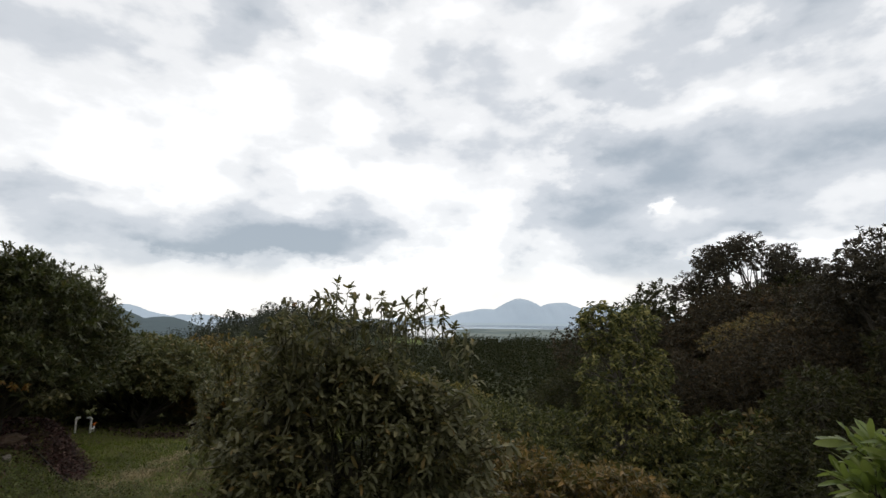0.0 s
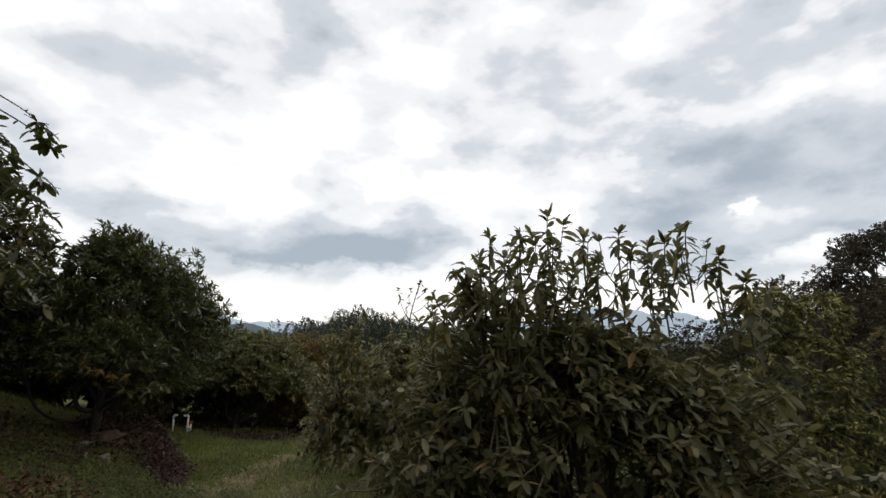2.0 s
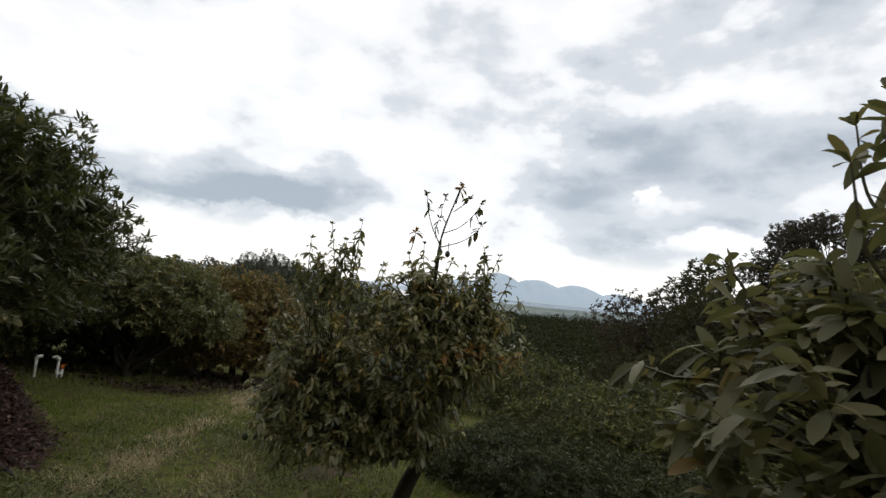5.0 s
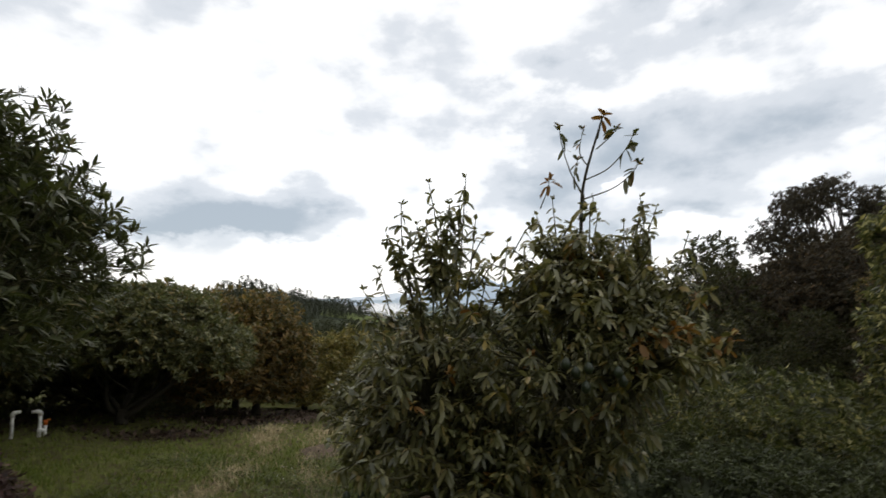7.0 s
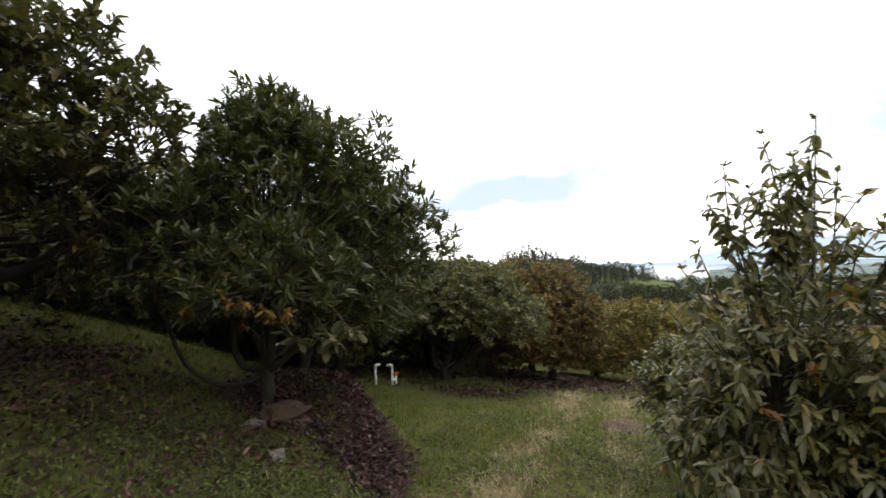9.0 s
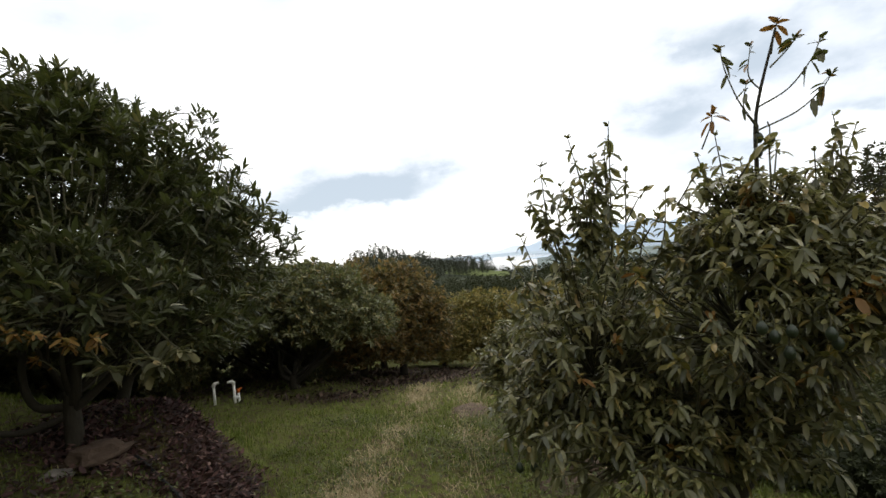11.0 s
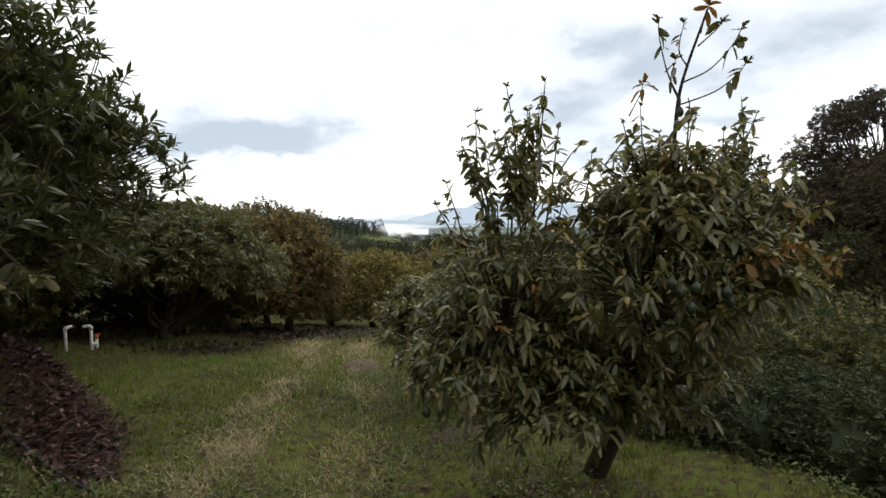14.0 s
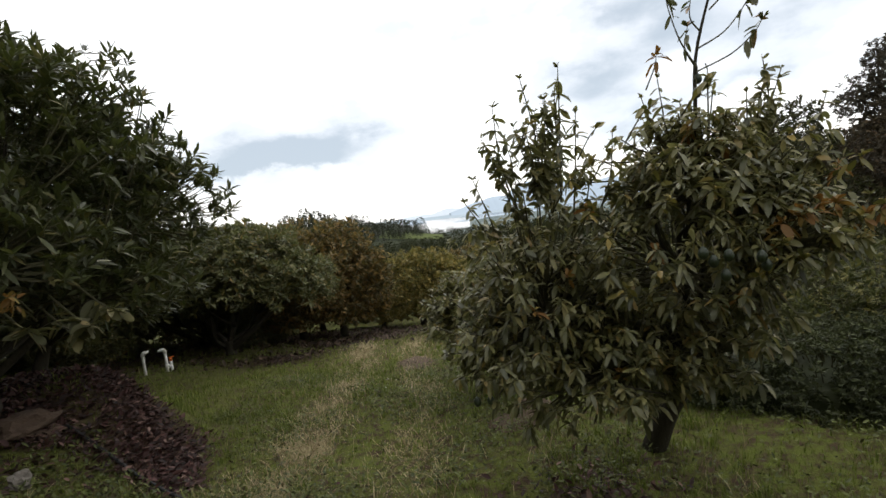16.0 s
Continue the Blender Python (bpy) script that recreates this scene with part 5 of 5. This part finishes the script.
copy_thing(hedge, pose(6.5, -1.25, ground_z(6.5, -1.25) + 0.35, 0, 0, 20) @ Matrix.Scale(0.95, 4))

# ---------------------------------------------------------------- irrigation riser


def build_riser():
    at = (-3.70, 5.28, ground_z(-3.70, 5.28) - 0.03)
    top = thing("irrigation_riser", at, "white plastic pipe riser with two elbows and a small orange valve", "water pipe")
    r = 0.02
    ax = np.array((0.84, 0.54, 0))   # the way from the first leg to the second
    a, b = -0.14 * ax, 0.14 * ax
    up = np.array((0, 0, 1.0))

    def pipe(name, pts, rad=r, mat=M_PIPE, label="", parent=top):
        p = np.array(pts)
        return mesh_object(name, *tube(p, [rad] * len(p), 12), mat, parent, label, smooth=True)
    pipe("standing_pipe", [a - 0.1 * up, a + 0.2 * up, a + 0.33 * up])
    pipe("elbow", [a + 0.31 * up, a + 0.345 * up, a + 0.36 * up + 0.015 * ax, a + 0.365 * up + 0.045 * ax], r * 1.3)
    pipe("cross_pipe", [a + 0.365 * up + 0.03 * ax, a + 0.365 * up + 0.08 * ax])
    pipe("cross_pipe", [b + 0.345 * up - 0.09 * ax, b + 0.345 * up - 0.02 * ax])
    pipe("elbow", [b + 0.345 * up - 0.045 * ax, b + 0.342 * up - 0.012 * ax, b + 0.325 * up, b + 0.29 * up], r * 1.3)
    pipe("standing_pipe", [b - 0.1 * up, b + 0.1 * up, b + 0.31 * up])
    pipe("tee", [b + 0.06 * up, b + 0.13 * up], r * 1.3)
    pipe("tee", [b + 0.095 * up, b + 0.095 * up + 0.06 * ax], r * 1.1)
    c = b + 0.06 * ax
    pipe("standing_pipe", [c - 0.1 * up, c + 0.05 * up, c + 0.17 * up], r * 0.9)
    valve = pipe("valve", [c + 0.16 * up, c + 0.21 * up], r * 1.1, M_VALVE, "orange valve head")
    pipe("valve_lever", [c + 0.215 * up - 0.03 * ax, c + 0.22 * up + 0.05 * ax], 0.008, M_VALVE, parent=valve)


build_riser()

# ---------------------------------------------------------------- ground cover


def tufts(name, spots, tall, wide, mat, label, category, seed, curl=0.45):
    """Grass blades: spots are x, y; each blade is a bent strip of two pieces."""
    rng = np.random.default_rng(seed)
    x, y = spots[:, 0], spots[:, 1]
    n = len(x)
    z = height(x, y) - 0.01
    a = rng.uniform(0, 2 * math.pi, n)
    h = tall * rng.uniform(0.35, 1.25, n)
    w = wide * rng.uniform(0.6, 1.3, n)
    side = np.stack([np.cos(a), np.sin(a), 0 * a], 1) * (w / 2)[:, None]
    bow = np.stack([-np.sin(a), np.cos(a), 0 * a], 1) * (h * curl * rng.uniform(0.2, 1.4, n))[:, None]
    p = np.stack([x, y, z], 1)
    up = np.array((0, 0, 1.0))
    v = np.stack([p - side, p + side, p + up * (h * 0.6)[:, None] + bow * 0.35 + side * 0.7, p + up * (h * 0.6)[:, None] + bow * 0.35 - side * 0.7,
                  p + up * h[:, None] + bow], 1)
    faces = [f for i in range(n) for f in ((5 * i, 5 * i + 1, 5 * i + 2, 5 * i + 3), (5 * i + 3, 5 * i + 2, 5 * i + 4))]
    return tagged(mesh_object(name, v.reshape(-1, 3), faces, mat), label, category, kind="stuff")


def litter(name, spots, size, mat, label, seed, lift=0.015, tilt=0.45, category="leaf litter"):
    """Loose leaves lying on the ground, each folded and tilted its own way."""
    rng = np.random.default_rng(seed)
    x, y = spots[:, 0], spots[:, 1]
    n = len(x)
    base = np.stack([x, y, height(x, y) + rng.uniform(0.0, 2 * lift, n)], 1)
    a = rng.uniform(0, 2 * math.pi, n)
    way = unit(np.stack([np.cos(a), np.sin(a), rng.normal(0.15, tilt, n)], 1))
    length = size * rng.uniform(0.5, 1.2, n)
    v, f = leaf_mesh(base, way, length, length * rng.uniform(0.32, 0.5, n), rng.uniform(-0.3, 0.4, n), 0.3, rng)
    return tagged(mesh_object(name, v, f, mat, smooth=True), label, category, kind="stuff")


def scatter(n, box, keep, seed):
    """Points of a box of the plan, kept by a chance that the place gives."""
    rng = np.random.default_rng(seed)
    out = np.zeros((0, 2))
    while len(out) < n:
        p = np.stack([rng.uniform(box[0], box[1], 4 * n), rng.uniform(box[2], box[3], 4 * n)], 1)
        out = np.vstack([out, p[rng.random(len(p)) < keep(p[:, 0], p[:, 1])]])
    return out[:n]


near = lambda x, y: (1 - 0.93 * mulch_and_shade(x, y)) * (1 - 0.75 * track_on(x, y)) * (0.25 + 0.75 * wave(x, y, 1.7, 2.0)) * (0.35 + 0.65 * wave(x, y, 6.3, 4.0))
tufts("grass", scatter(62000, (-4.5, 4.2, -2.5, 5.0), near, 1), 0.055, 0.006, M_GRASS, "short green grass of the orchard floor", "grass", 2)
tufts("grass", scatter(26000, (-9.0, 5.0, 3.5, 13.0), near, 3), 0.075, 0.011, M_GRASS, "green grass between the orchard rows", "grass", 4)
tufts("grass", scatter(14000, (-9.0, -2.0, -4.5, 4.0), near, 5), 0.09, 0.010, M_GRASS, "green grass on the bank under the trees", "grass", 6)
tufts("grass", scatter(9000, (1.5, 6.5, -6.5, 0.5), near, 7), 0.14, 0.012, M_GRASS, "longer grass beside the slope", "grass", 8)
tall_spots = scatter(260, (-2.0, 2.6, -1.0, 5.0), lambda x, y: near(x, y) ** 2, 9)
rng_tuft = np.random.default_rng(10)
tufts("grass_clumps", np.repeat(tall_spots, 26, 0) + rng_tuft.normal(0, 0.035, (260 * 26, 2)), 0.10, 0.006, M_GRASS, "taller tufts of green grass", "grass", 11, 0.6)
tufts("straw", scatter(9500, (-2.0, 1.4, 0.3, 8.0), track_on, 12), 0.06, 0.006, M_STRAW, "dry straw on the worn track", "straw", 13, 1.6)
litter("fallen_leaves", scatter(19000, (-4.5, 1.9, -2.6, 3.2), mulch_and_shade, 14), 0.060, M_LITTER, "thick dark brown mulch of fallen avocado leaves", 15, 0.02)
# the next two are litter and also stand in for shade under trees
litter("fallen_leaves", scatter(3000, (-6.5, -3.9, -2.6, 1.8), mulch_and_shade, 33), 0.09, M_DARKLITTER, "brown fallen leaves, also deepening the shade under the uphill trees", 34, 0.015)
litter("fallen_leaves", scatter(9000, (-7.5, 1.0, 3.2, 12.5), mulch_and_shade, 16), 0.10, M_DARKLITTER, "dark fallen leaves, also deepening the shade under the farther trees", 17, 0.02)
red = lambda x, y: np.exp(-((x + 1.42) / 0.30) ** 2 - ((y + 0.36) / 0.26) ** 2)
litter("red_litter", scatter(1300, (-2.4, -0.5, -1.5, 0.4), red, 18), 0.08, M_REDLITTER, "rust-red fallen leaves on the bank", 19, 0.012)
weeds = lambda x, y: wave(x, y, 2.6, 3.0) ** 2 * (1 - 0.9 * mulch_and_shade(x, y)) * (x < 0.6)
carpet = lambda x, y: np.exp(-((x + 1.35) / 0.55) ** 2 - ((y - 0.15) / 0.55) ** 2) * (1 - 0.9 * mulch_and_shade(x, y)) + 0.6 * np.exp(-((x + 0.6) / 0.5) ** 2 - ((y - 0.9) / 0.5) ** 2)
litter("low_weeds", scatter(6500, (-2.8, 0.6, -1.2, 2.0), carpet, 27), 0.032, M_CLOVER, "carpet of small green weeds on the bank", 28, 0.035, 0.5, "weeds")
litter("broad_weeds", scatter(24000, (-1.8, 3.6, -0.8, 4.6), lambda x, y: (0.08 + wave(x, y, 3.3, 5.0) ** 2) * (1 - mulch_and_shade(x, y)) * (1 - 0.8 * track_on(x, y)), 23), 0.034, M_CLOVER, "clover and broad-leaved weeds among the grass", 24, 0.03, 0.5, "weeds")
tufts("dry_stalks", scatter(1700, (-1.6, 2.4, -1.2, 5.0), lambda x, y: wave(x, y, 5.2, 1.4) ** 4, 25), 0.11, 0.004, M_STRAW, "dry bent grass stalks", "straw", 26, 1.2)
litter("low_weeds", scatter(15000, (-3.6, 0.9, -2.4, 1.4), weeds, 20), 0.036, M_CLOVER, "low bright green weeds on the bank", 21, 0.03, 0.6, "weeds")


def stone(x, y, s, seed, mat=M_STONE, label="pale rough stone lying on the bank", flat=0.55):
    bm = bmesh.new()
    bmesh.ops.create_icosphere(bm, subdivisions=3, radius=s)
    for q in bm.verts:
        k = noise.fractal(q.co * (1.6 / s) + Vector((seed * 3.1, 0, 0)), 1.0, 2.0, 4)
        q.co *= 1 + 0.42 * k + 0.10 * noise.fractal(q.co * (6.0 / s), 1.0, 2.0, 3)
        q.co.z *= flat
    me = bpy.data.meshes.new("stone")
    bm.to_mesh(me)
    bm.free()
    me.materials.append(mat)
    ob = new("stone", me)
    ob.location = (x, y, ground_z(x, y) + s * flat * 0.35)
    return tagged(ob, label, "stone", "stones on the bank")


stone(-1.76, 0.80, 0.055, 1, flat=1.0)
stone(-2.30, 1.12, 0.085, 3, flat=0.35)
stone(-2.20, 1.36, 0.18, 6, M_SOIL, "reddish brown clod of earth below the trunk", 0.45)
stone(1.25, 2.25, 0.14, 4, M_SOIL, "reddish brown clod beneath the tree", 0.5)


def soil_patch(x, y, w, d, turn, label, seed):
    """A low bare mound of soil."""
    n = 22
    verts, faces = [], []
    c, s = math.cos(turn), math.sin(turn)
    for j in range(n):
        for i in range(n):
            u, v = i / (n - 1) * 2 - 1, j / (n - 1) * 2 - 1
            k = noise.fractal((u * 2 + seed, v * 2, 0.0), 1.0, 2.0, 4)
            r = math.hypot(u, v) + 0.35 * k
            a, b = x + c * u * w - s * v * d, y + s * u * w + c * v * d
            verts.append((a, b, ground_z(a, b) + 0.035 * max(-1.0, min(1.0, (0.75 - r) * 3)) + 0.012 * k))
    faces = [(j * n + i, j * n + i + 1, (j + 1) * n + i + 1, (j + 1) * n + i) for j in range(n - 1) for i in range(n - 1)]
    tagged(mesh_object("soil_mound", verts, faces, M_SOIL, smooth=True), label, "soil", kind="structure")


soil_patch(-2.12, 1.32, 0.30, 0.14, 0.3, "bare reddish soil shelf under the dark tree", 1)
soil_patch(-0.75, -0.2, 0.25, 0.18, 1.0, "bare brown soil on the bank", 2)
soil_patch(1.15, 2.1, 0.35, 0.25, 0.2, "bare brown soil under the small tree", 3)
soil_patch(0.1, 4.6, 0.35, 0.5, 0.2, "bare worn soil on the track", 4)


def build_hose():
    pts = bend([(-1.95, 1.40, 0), (-1.77, 1.34, 0), (-1.5, 1.28, 0), (-1.3, 1.24, 0), (-1.1, 1.20, 0)], 6)
    pts[:, 2] = height(pts[:, 0], pts[:, 1]) + 0.03
    tagged(mesh_object("hose", *tube(pts, [0.011] * len(pts), 8), M_HOSE, smooth=True), "thin black irrigation hose lying on fallen leaves", "hose")


build_hose()
flower_spots = scatter(22, (-0.15, 0.2, 3.2, 3.7), lambda x, y: 0 * x + 1, 31)
litter("small_flowers", flower_spots, 0.02, M_FLOWER, "tiny white flowers in the grass", 32, 0.05, 0.5, "flowers")
